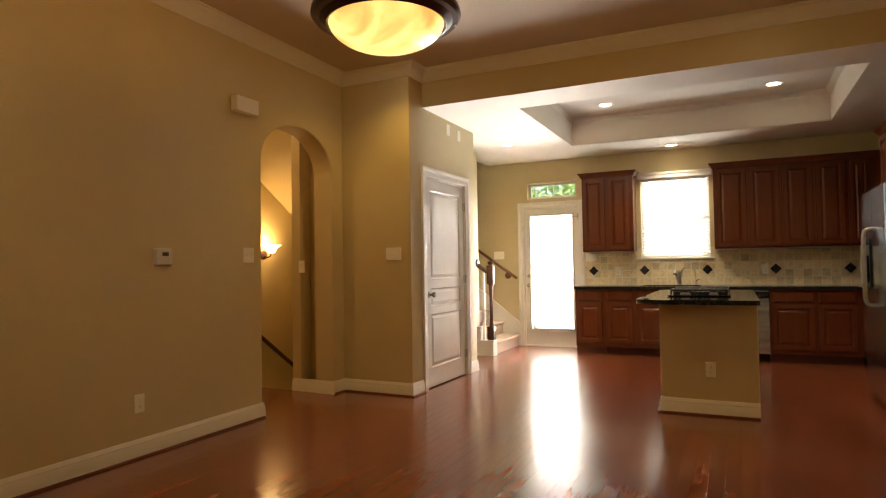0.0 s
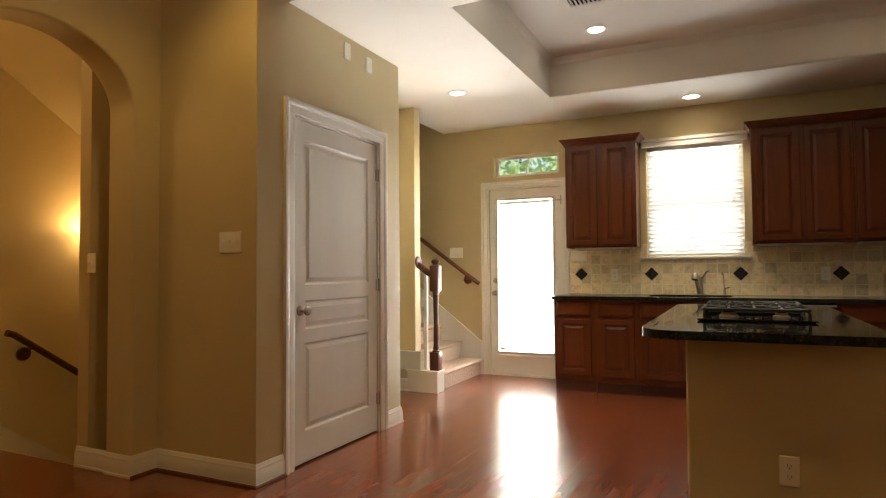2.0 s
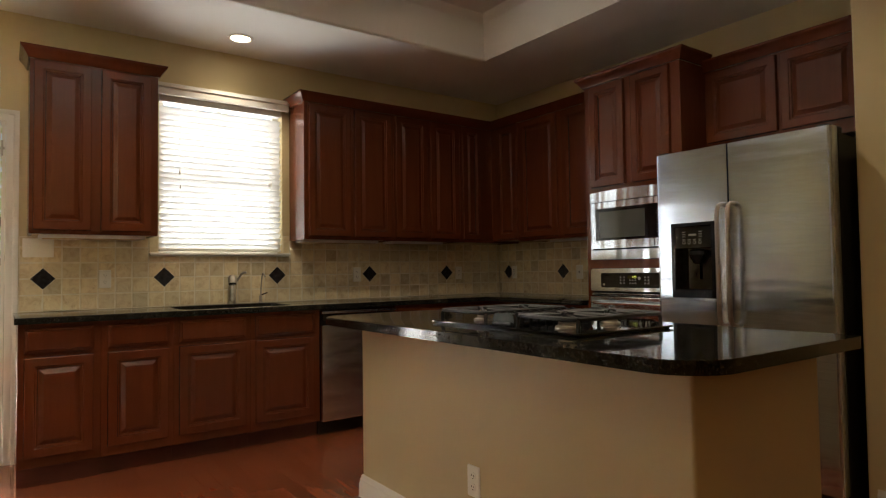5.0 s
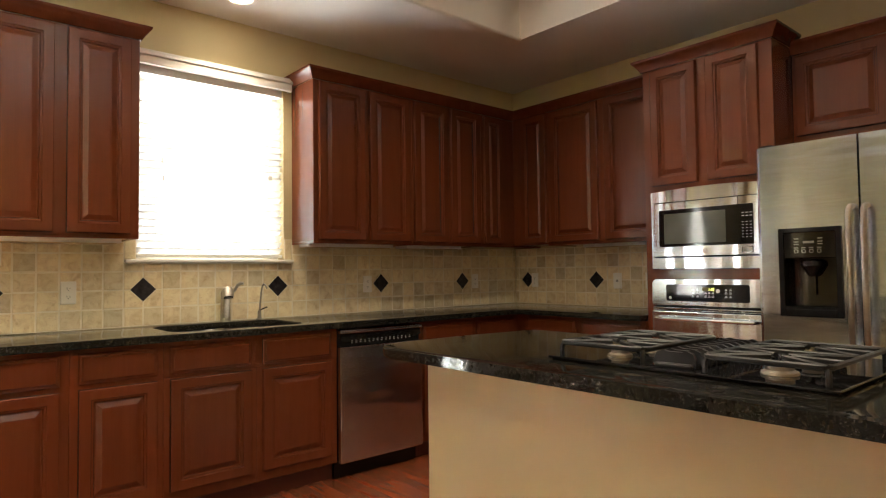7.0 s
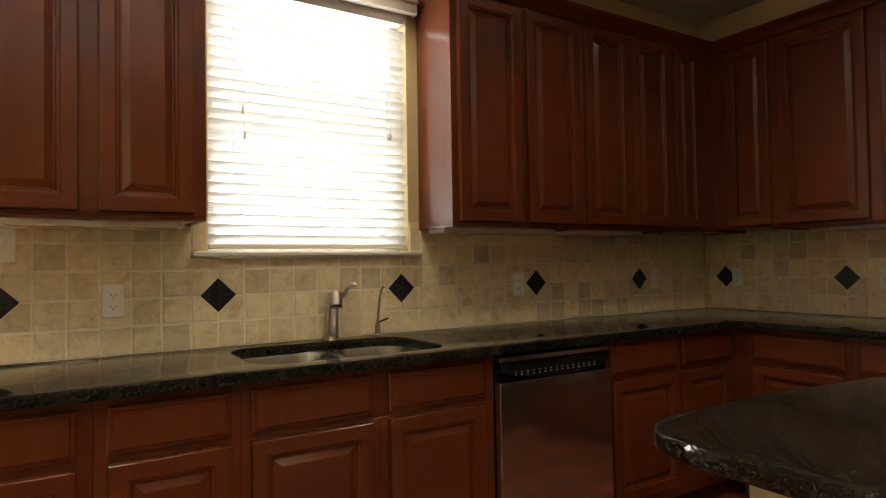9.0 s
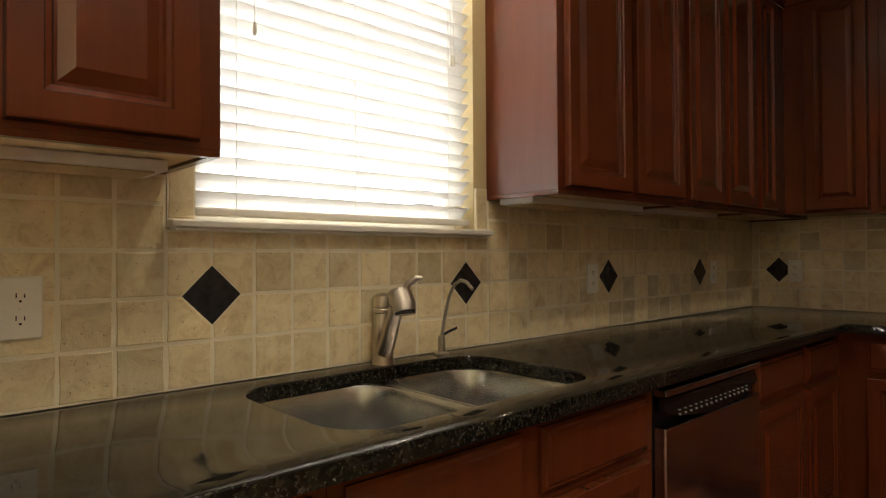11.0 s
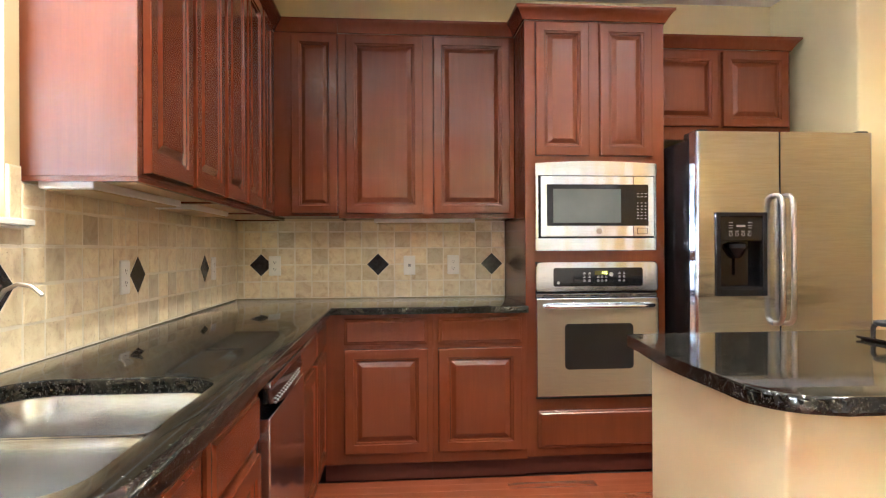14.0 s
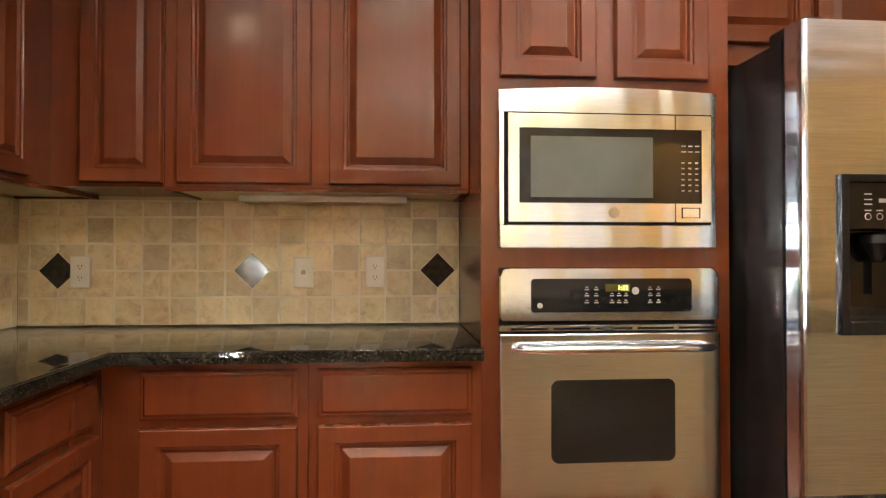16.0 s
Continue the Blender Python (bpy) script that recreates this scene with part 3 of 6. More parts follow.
def casing(bm, x0, x1, z1, w, put, sill=None):
    """Stepped door casing; put is a matrix from the wall's plane."""
    prof = [(0, 0), (0, 0.012), (0.012, 0.016), (w * 0.55, 0.014), (w * 0.62, 0.020), (w * 0.85, 0.024), (w, 0.022), (w, 0)]
    path = [(x0, 0.0), (x0, z1), (x1, z1), (x1, 0.0)]
    return sweep(bm, prof, path, side=-1.0, m=put)


PUT_N = Matrix(((1, 0, 0, 0), (0, 0, -1, YN), (0, 1, 0, 0), (0, 0, 0, 1)))
PUT_C = Matrix(((0, 0, 1, BX), (1, 0, 0, 0), (0, 1, 0, 0), (0, 0, 0, 1)))


# ---- doors ----
def closet_door():
    d = thing("closet_door", Matrix.Identity(4), "closed cream painted three-panel closet door in a white moulded frame", "door", "", "")
    part("casing", casing(bmesh.new(), DY0, DY1, DZ, 0.088, PUT_C), TRIM, d, "white stepped casing", True)
    jamb = boxes((BX - 0.11, BX - 0.001, DY0 + 0.001, DY0 + 0.014, 0, DZ - 0.001), (BX - 0.11, BX - 0.001, DY1 - 0.014, DY1 - 0.001, 0, DZ - 0.001), (BX - 0.11, BX - 0.001, DY0 + 0.014, DY1 - 0.014, DZ - 0.014, DZ - 0.001))
    part("jamb", jamb, TRIM, d)
    y0, y1, z0, z1 = DY0 + 0.017, DY1 - 0.017, 0.012, DZ - 0.018
    bm = bmesh.new()
    # local x runs along the wall, the front faces local -y
    w = y1 - y0
    st = 0.108
    h = z1 - z0
    back, front = 0.035, 0.0
    box(bm, 0, st, front, back, 0, h)
    box(bm, w - st, w, front, back, 0, h)
    for a, b in ((0, 0.188), (0.714, 0.796), (0.972, 1.066), (1.950, h)):
        box(bm, st, w - st, front, back, a, b)
    for a, b in ((0.188, 0.714), (0.796, 0.972), (1.066, 1.950)):
        vs = []
        for inset, dy in ((0, 0), (0.012, 0.010), (0.020, 0.010), (0.045, 0.003)):
            vs.append([bm.verts.new(p) for p in ((st + inset, dy, a + inset), (w - st - inset, dy, a + inset), (w - st - inset, dy, b - inset), (st + inset, dy, b - inset))])
        for p, q in zip(vs, vs[1:]):
            for k in range(4):
                bm.faces.new((p[k], p[(k + 1) % 4], q[(k + 1) % 4], q[k]))
        bm.faces.new(vs[-1])
    m = Matrix.Translation((BX - 0.012, y0, z0)) @ Matrix.Rotation(radians(90), 4, "Z")
    bm.transform(m)
    leaf = part("panel_leaf", bm, DOORPAINT, d, "cream painted three-panel leaf")
    k = bmesh.new()
    lathe(k, [(0.001, 0.0), (0.032, 0.0), (0.032, 0.006), (0.012, 0.010), (0.011, 0.035), (0.020, 0.042), (0.028, 0.052), (0.028, 0.062), (0.018, 0.072), (0.001, 0.074)], (BX - 0.012, y0 + 0.062, 0.925), 24, "x")
    part("door_knob", k, NICKEL, d, "round satin nickel knob", True)
    for z in (0.24, 1.06, 1.86):
        hb = bmesh.new()
        tube(hb, [(BX + 0.004, y1 + 0.010, z - 0.045), (BX + 0.004, y1 + 0.010, z + 0.045)], 0.007)
        box(hb, BX - 0.010, BX - 0.006, y1 - 0.015, y1 + 0.008, z - 0.042, z + 0.042)
        part("hinge", hb, NICKEL, d, "nickel hinge", True)


closet_door()


def slat_stack(bm, x0, x1, z0, z1, y, pitch, depth, tilt, thick=0.0012):
    n = int((z1 - z0) / pitch)
    c, s = math.cos(radians(tilt)), math.sin(radians(tilt))
    for i in range(n + 1):
        z = z0 + i * pitch
        vs = []
        for u, crown_z in ((-0.5, 0.0), (0.0, depth * 0.05), (0.5, 0.0)):
            for t in (-thick / 2, thick / 2):
                yy, zz = u * depth, crown_z + t
                vs.append([(x, y + yy * c - zz * s, z + yy * s + zz * c) for x in (x0, x1)])
        v = [[bm.verts.new(p) for p in e] for e in vs]
        ring = [v[0], v[2], v[4], v[5], v[3], v[1]]
        for a, b in zip(ring, ring[1:] + ring[:1]):
            bm.faces.new((a[0], a[1], b[1], b[0]))
        bm.faces.new([r[0] for r in ring])
        bm.faces.new([r[1] for r in ring][::-1])
    return bm


def back_door():
    d = thing("patio_door", Matrix.Identity(4), "closed white patio door with a full glass pane and built-in blinds, bright daylight behind", "door")
    part("casing", casing(bmesh.new(), -2.955, -2.095, 2.075, 0.068, PUT_N), TRIM, d, "white stepped casing", True)
    part("jamb", boxes((-2.954, -2.935, YN + 0.001, YN + 0.14, 0, 2.074), (-2.115, -2.096, YN + 0.001, YN + 0.14, 0, 2.074), (-2.935, -2.115, YN + 0.001, YN + 0.14, 2.058, 2.074), (-2.935, -2.115, YN - 0.01, YN + 0.14, 0.0, 0.016)), TRIM, d)
    x0, x1, z0, z1, gx0, gx1, gz0, gz1 = -2.931, -2.119, 0.02, 2.054, -2.838, -2.208, 0.262, 1.935
    y = YN + 0.030
    part("door_leaf", boxes((x0, gx0, y, y + 0.045, z0, z1), (gx1, x1, y, y + 0.045, z0, z1), (gx0, gx1, y, y + 0.045, z0, gz0), (gx0, gx1, y, y + 0.045, gz1, z1)), TRIM, d, "white door leaf")
    fr = sweep(bmesh.new(), [(0, 0), (0, 0.016), (0.010, 0.018), (0.026, 0.010), (0.026, 0)], [(gx0 + 0.004, gz0 + 0.004), (gx0 + 0.004, gz1 - 0.004), (gx1 - 0.004, gz1 - 0.004), (gx1 - 0.004, gz0 + 0.004)], True, -1.0, Matrix(((1, 0, 0, 0), (0, 0, -1, y), (0, 1, 0, 0), (0, 0, 0, 1))))
    part("glazing_frame", fr, TRIM, d, "white glazing bead", True)
    g = part("pane", boxes((gx0, gx1, y + 0.036, y + 0.040, gz0, gz1)), GLASS, d, "clear glass pane")
    g.visible_shadow = False
    bm = slat_stack(bmesh.new(), gx0 + 0.02, gx1 - 0.02, gz0 + 0.05, gz1 - 0.06, y + 0.018, 0.021, 0.024, -55)
    blind = part("blind", bm, SLAT, d, "white closed mini blind")
    part("headrail", boxes((gx0 + 0.012, gx1 - 0.012, y + 0.004, y + 0.032, gz1 - 0.045, gz1 - 0.012)), TRIM, blind)
    part("bottom_rail", boxes((gx0 + 0.015, gx1 - 0.015, y - 0.016, y + 0.006, gz0 - 0.055, gz0 - 0.035), bevel=0.003), TRIM, blind, "white bottom rail")
    for z, r in ((0.905, 0.026), (1.042, 0.024)):
        k = bmesh.new()
        if z < 1:
            lathe(k, [(0.001, 0), (0.030, 0), (0.030, -0.006), (0.011, -0.010), (0.011, -0.034), (0.024, -0.046), (0.027, -0.058), (0.016, -0.070), (0.001, -0.072)], (-2.872, y, z), 24, "y")
        else:
            lathe(k, [(0.001, 0), (0.030, 0), (0.028, -0.014), (0.010, -0.018), (0.001, -0.018)], (-2.872, y, z), 24, "y")
            box(k, -2.876, -2.868, y - 0.034, y - 0.016, z - 0.014, z + 0.014, 0.002)
        part("door_knob" if z < 1 else "deadbolt", k, NICKEL, d, "round satin nickel knob" if z < 1 else "nickel deadbolt", True)
    for z in (0.22, 1.05, 1.85):
        part("hinge", tube(bmesh.new(), [(-2.108, YN + 0.012, z - 0.05), (-2.108, YN + 0.012, z + 0.05)], 0.009), NICKEL, d, "nickel hinge", True)
    part("closer_arm", boxes((-2.17, -2.10, YN - 0.004, YN + 0.02, 1.90, 1.915), (-2.12, -2.108, YN - 0.012, YN + 0.02, 1.86, 1.955), bevel=0.002), NICKEL, d, "small metal door stop")


back_door()

win = thing("transom_window", Matrix.Identity(4), "small two-pane transom window with trees behind it", "window")
part("window_frame", boxes((-2.871, -2.838, YN + 0.075, YN + 0.12, 2.196, 2.429), (-2.166, -2.128, YN + 0.075, YN + 0.12, 2.196, 2.429), (-2.838, -2.166, YN + 0.075, YN + 0.12, 2.196, 2.234), (-2.838, -2.166, YN + 0.075, YN + 0.12, 2.400, 2.429), (-2.506, -2.498, YN + 0.08, YN + 0.115, 2.234, 2.400), bevel=0.002), TRIM, win, "white frame")
for x0, x1 in ((-2.838, -2.506), (-2.498, -2.166)):
    g = part("pane", boxes((x0, x1, YN + 0.094, YN + 0.098, 2.234, 2.400)), GLASS, win)
    g.visible_shadow = False

win = thing("kitchen_window", Matrix.Identity(4), "white double-hung kitchen window behind a blind, washed out by daylight", "window")
WX0, WX1, WZ0, WZ1 = -1.235, -0.355, 1.275, 2.385
part("window_frame", boxes((WX0 + 0.001, WX0 + 0.045, YN + 0.085, YN + 0.145, WZ0 + 0.001, WZ1 - 0.001), (WX1 - 0.045, WX1 - 0.001, YN + 0.085, YN + 0.145, WZ0 + 0.001, WZ1 - 0.001), (WX0 + 0.045, WX1 - 0.045, YN + 0.085, YN + 0.145, WZ0 + 0.001, WZ0 + 0.045), (WX0 + 0.045, WX1 - 0.045, YN + 0.085, YN + 0.145, WZ1 - 0.045, WZ1 - 0.001)), TRIM, win, "white outer frame")
part("sash", boxes((WX0 + 0.045, WX1 - 0.045, YN + 0.09, YN + 0.13, 1.80, 1.85), (-0.808, -0.792, YN + 0.10, YN + 0.125, 1.85, WZ1 - 0.045)), TRIM, win, "white sash bars")
for z0, z1 in ((WZ0 + 0.045, 1.80), (1.85, WZ1 - 0.045)):
    g = part("pane", boxes((WX0 + 0.045, WX1 - 0.045, YN + 0.112, YN + 0.116, z0, z1)), GLASS, win)
    g.visible_shadow = False
part("window_sill", boxes((-1.298, -0.305, YN - 0.045, YN - 0.001, 1.260, 1.276), (-1.290, -0.313, YN - 0.036, YN - 0.001, 1.254, 1.260), (WX0 + 0.001, WX1 - 0.001, YN - 0.001, YN + 0.085, 1.262, 1.2745), bevel=0.003, seg=2), TRIM, win, "white window sill")


def window_blind():
    b = thing("window_blind", Matrix.Identity(4), "white faux-wood slat blind lowered over the kitchen window", "blind")
    y = YN + 0.035
    z0 = WZ0 + 0.036
    bm = slat_stack(bmesh.new(), WX0 + 0.004, WX1 - 0.004, z0 + 0.02, WZ1 - 0.07, y, 0.0415, 0.050, -40, 0.0028)
    part("slats", bm, SLAT, b, "white slats tilted half closed")
    part("bottom_rail", boxes((WX0 + 0.005, WX1 - 0.005, y - 0.026, y + 0.026, z0 - 0.020, z0 - 0.002), bevel=0.004, seg=2), TRIM, b, "white bottom rail")
    part("headrail", boxes((WX0 + 0.008, WX1 - 0.008, y - 0.028, y + 0.028, WZ1 - 0.05, WZ1 - 0.004)), TRIM, b)
    val = bmesh.new()
    box(val, -1.272, -0.318, YN - 0.052, YN - 0.018, 2.372, 2.42, 0.003, 2)
    box(val, -1.282, -0.308, YN - 0.062, YN - 0.014, 2.42, 2.436, 0.004, 2)
    box(val, -1.276, -0.314, YN - 0.056, YN - 0.016, 2.436, 2.452, 0.003, 2)
    box(val, -1.272, -1.262, YN - 0.05, YN - 0.001, 2.37, 2.45)
    box(val, -0.328, -0.318, YN - 0.05, YN - 0.001, 2.37, 2.45)
    part("valance", val, TRIM, b, "white moulded valance")
    for x in (WX0 + 0.10, -0.80, WX1 - 0.10):
        for dy in (-0.027, 0.027):
            part("ladder_cord", tube(bmesh.new(), [(x, y + dy, z0 - 0.01), (x, y + dy, WZ1 - 0.05)], 0.0009, 5), TRIM, b, "thin white cord")
    for x, z in ((WX0 + 0.135, 1.845), (WX0 + 0.142, 1.742), (WX1 - 0.085, 1.80), (WX1 - 0.097, 1.80)):
        c = part("pull_cord", tube(bmesh.new(), [(x, y - 0.036, WZ1 - 0.05), (x, y - 0.036, z + 0.015)], 0.001, 5), TRIM, b, "thin white pull cord")
        part("tassel", lathe(bmesh.new(), [(0.002, 0.016), (0.004, 0.013), (0.006, -0.012), (0.003, -0.018)], (x, y - 0.036, z), 10), PLASTIC, c, "small plastic tassel", True)


window_blind()


# ---- kitchen cabinets ----
RAISED = [(0.0, 0.0), (0.003, 0.018), (0.006, 0.020), (0.048, 0.020), (0.051, 0.015), (0.059, 0.014), (0.063, 0.006), (0.068, 0.006), (0.091, 0.017), (0.095, 0.0172)]
NARROW = [(0.0, 0.0), (0.003, 0.018), (0.006, 0.020), (0.046, 0.020), (0.049, 0.015), (0.055, 0.014), (0.058, 0.006), (0.062, 0.006), (0.079, 0.017), (0.082, 0.0172)]
SLAB = [(0.0, 0.0), (0.0, 0.008), (0.006, 0.013), (0.012, 0.014), (0.018, 0.020), (0.020, 0.020)]


def cabinet(name, m, w, z0, z1, depth, fronts, label, category="cabinet", crown_sides=None, under=False):
    """Front faces local -y at y = 0, the body goes back to y = depth. fronts: (x0, x1, z0, z1, kind)."""
    c = thing(name, m, label, category)
    part("body", boxes((0, w, 0, depth, z0 + (0.012 if under else 0), z1), bevel=0.0015), CHERRY, c, "cherry-stained carcass")
    if under:
        part("bottom_lip", boxes((0.001, w - 0.001, 0.001, 0.019, z0, z0 + 0.012), (0.001, 0.019, 0.019, depth, z0, z0 + 0.012), (w - 0.019, w - 0.001, 0.019, depth, z0, z0 + 0.012)), CHERRY, c)
        part("underside", boxes((0.019, w - 0.019, 0.019, depth - 0.002, z0 + 0.007, z0 + 0.0118)), RAWWOOD, c, "raw pale wood underside")
    for x0, x1, a, b, kind in fronts:
        if kind == "drawer":
            part("drawer_front", panel(bmesh.new(), x0, x1, a, b, -0.001, SLAB, 0.0), CHERRY, c)
        else:
            part("door", panel(bmesh.new(), x0, x1, a, b, -0.001, RAISED if x1 - x0 > 0.24 else NARROW, 0.0), CHERRY, c, "raised-panel door")
    return c


CAB_CROWN = [(0, 0.0), (0.010, 0.0), (0.014, 0.010), (0.026, 0.030), (0.040, 0.048), (0.046, 0.052), (0.050, 0.058), (0.050, 0.068), (0, 0.068)]


def crown_part(parent, path, z, label=""):
    part("cornice", sweep(bmesh.new(), CAB_CROWN, path, m=Matrix.Translation((0, 0, z))), CHERRY, parent, label, True)


def north(x, y):
    return pose(x, y, 0)


def east(x, y):
    return pose(x, y, 0, 0, 0, -90)


UF, UZ0, UZ1 = 8.65, 1.375, 2.405
up = cabinet("wall_cabinet", north(-1.985, UF), 0.69, UZ0, UZ1, YN - UF - 0.001, [(0.018, 0.316, 1.398, 2.395, "door"), (0.366, 0.650, 1.398, 2.395, "door")], "closed cherry wall cabinet with two raised-panel doors beside the window", under=True)
crown_part(up, [(0.69, YN - UF - 0.002), (0.69, 0), (0, 0), (0, YN - UF - 0.002)][::-1], UZ1)
up = cabinet("wall_cabinet", north(-0.297, UF), 0.772, UZ0, UZ1, YN - UF - 0.001, [(0.032, 0.380, 1.398, 2.395, "door"), (0.412, 0.748, 1.398, 2.395, "door")], "closed cherry wall cabinet with two raised-panel doors over the tiled backsplash", under=True)
crown_part(up, [(0, YN - UF - 0.002), (0, 0), (0.772, 0)], UZ1)
up = cabinet("wall_cabinet", north(0.476, UF), 0.678, UZ0, UZ1, YN - UF - 0.001, [(0.013, 0.328, 1.398, 2.395, "door"), (0.356, 0.657, 1.398, 2.395, "door")], "closed cherry wall cabinet with two raised-panel doors over the dishwasher", under=True)
crown_part(up, [(0, 0), (0.678, 0)], UZ1)
up = cabinet("corner_wall_cabinet", north(1.155, UF), 0.689, UZ0, UZ1, YN - UF - 0.001, [(0.021, 0.229, 1.398, 2.395, "door")], "closed cherry corner wall cabinet with narrow doors", under=True)
part("side_body", boxes((0.365, 0.689, -0.35, -0.0005, UZ0 + 0.012, UZ1)), CHERRY, up)
sd = panel(bmesh.new(), 0.092, 0.348, 1.398, 2.395, -0.001, NARROW, 0.0)
sd.transform(Matrix.Translation((0.365, 0.0, 0)) @ Matrix.Rotation(radians(-90), 4, "Z"))
part("door", sd, CHERRY, up, "raised-panel door")
crown_part(up, [(0, 0), (0.365, 0), (0.365, -0.35)], UZ1)
up = cabinet("wall_cabinet", east(1.52, 8.299), 0.992, UZ0, UZ1, XE - 1.521, [(0.040, 0.472, 1.398, 2.395, "door"), (0.527, 0.965, 1.398, 2.395, "door")], "closed cherry wall cabinet with two wide doors beside the oven tower", under=True)
crown_part(up, [(0, 0), (0.992, 0)], UZ1)

# under-cabinet lamps
for x0, x1 in ((-1.93, -1.345), (-0.26, 0.40), (0.52, 1.05)):
    t = thing("under_cabinet_light", Matrix.Identity(4), "slim switched-off lamp under a wall cabinet", "lamp", "under-cabinet lights")
    part("housing", boxes((x0, x1, 8.775, 8.915, UZ0 - 0.016, UZ0 + 0.006), bevel=0.004, seg=2), WHITEPL, t, "white metal housing")
    part("diffuser", boxes((x0 + 0.02, x1 - 0.02, 8.785, 8.905, UZ0 - 0.020, UZ0 - 0.0161), bevel=0.002), RAWWOOD, t, "yellowed diffuser")

t = thing("under_cabinet_light", Matrix.Identity(4), "slim switched-off lamp under a wall cabinet", "lamp", "under-cabinet lights")
part("housing", boxes((1.70, 1.79, 7.51, 8.11, UZ0 - 0.016, UZ0 + 0.006), bevel=0.004, seg=2), WHITEPL, t, "white metal housing")
part("diffuser", boxes((1.71, 1.78, 7.53, 8.09, UZ0 - 0.020, UZ0 - 0.0161), bevel=0.002), RAWWOOD, t, "yellowed diffuser")

BF, BZ = 8.352, 0.8705
BD = YN - BF - 0.001
for x0, x1, dx0, dx1 in ((-2.035, -1.645, -2.007, -1.682), (-1.645, -1.258, -1.613, -1.287), (-1.258, -0.795, -1.231, -0.826), (-0.795, -0.315, -0.766, -0.357), (0.292, 0.772, 0.313, 0.757), (0.772, 1.222, 0.788, 1.168)):
    c = cabinet("base_cabinet", north(x0, BF), x1 - x0 - 0.0005, 0.105, BZ if x0 < -1.3 or x0 > -0.4 else 0.70, BD, [(dx0 - x0, dx1 - x0, 0.714, 0.848, "drawer"), (dx0 - x0, dx1 - x0, 0.158, 0.692, "door")], "closed cherry base cabinet with one drawer front over one raised-panel door")
    if -1.3 < x0 < -0.4:
        part("front_rail", boxes((0, x1 - x0 - 0.0005, 0, 0.03, 0.7005, BZ)), CHERRY, c)
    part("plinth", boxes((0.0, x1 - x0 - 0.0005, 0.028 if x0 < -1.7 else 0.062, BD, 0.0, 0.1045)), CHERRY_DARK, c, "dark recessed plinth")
c = cabinet("corner_base_cabinet", north(1.2225, BF), XE - 1.2235, 0.105, BZ, BD, [], "cherry corner base cabinet")
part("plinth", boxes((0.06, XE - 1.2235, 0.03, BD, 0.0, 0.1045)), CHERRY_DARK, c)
for y1, y0, a, b in ((8.351, 7.797, 8.250, 7.824), (7.7965, 7.306, 7.771, 7.334)):
    c = cabinet("base_cabinet", east(1.2225, y1), y1 - y0, 0.105, BZ, XE - 1.2235, [(y1 - a, y1 - b, 0.714, 0.848, "drawer"), (y1 - a, y1 - b, 0.158, 0.692, "door")], "closed cherry base cabinet beside the oven tower with a drawer")
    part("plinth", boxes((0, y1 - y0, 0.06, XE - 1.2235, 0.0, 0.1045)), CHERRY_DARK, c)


# oven tower
TX, TY0, TY1 = 1.252, 6.547, 7.305
tower = cabinet("oven_tower", east(TX, TY1), TY1 - TY0, 0.105, 2.405, XE - TX - 0.001, [(0.055, 0.345, 1.688, 2.395, "door"), (0.401, 0.689, 1.688, 2.395, "door"), (0.060, 0.696, 0.150, 0.348, "drawer")], "tall cherry cabinet holding a microwave and a wall oven")
crown_part(tower, [(0, XE - TX - 0.31), (0, 0), (0.758, 0), (0.758, XE - TX - 0.31)], 2.405)
part("plinth", boxes((0, TY1 - TY0, 0.05, XE - TX - 0.001, 0.0, 0.1045)), CHERRY_DARK, tower)

fu = cabinet("fridge_cabinet", east(1.52, TY0 - 0.001), 0.895, 1.83, 2.362, XE - 1.521, [(0.018, 0.450, 1.905, 2.348, "door"), (0.470, 0.878, 1.905, 2.348, "door")], "closed two-door cherry cabinet above the fridge")
crown_part(fu, [(0, 0), (0.895, 0), (0.895, 0.30)], 2.362)


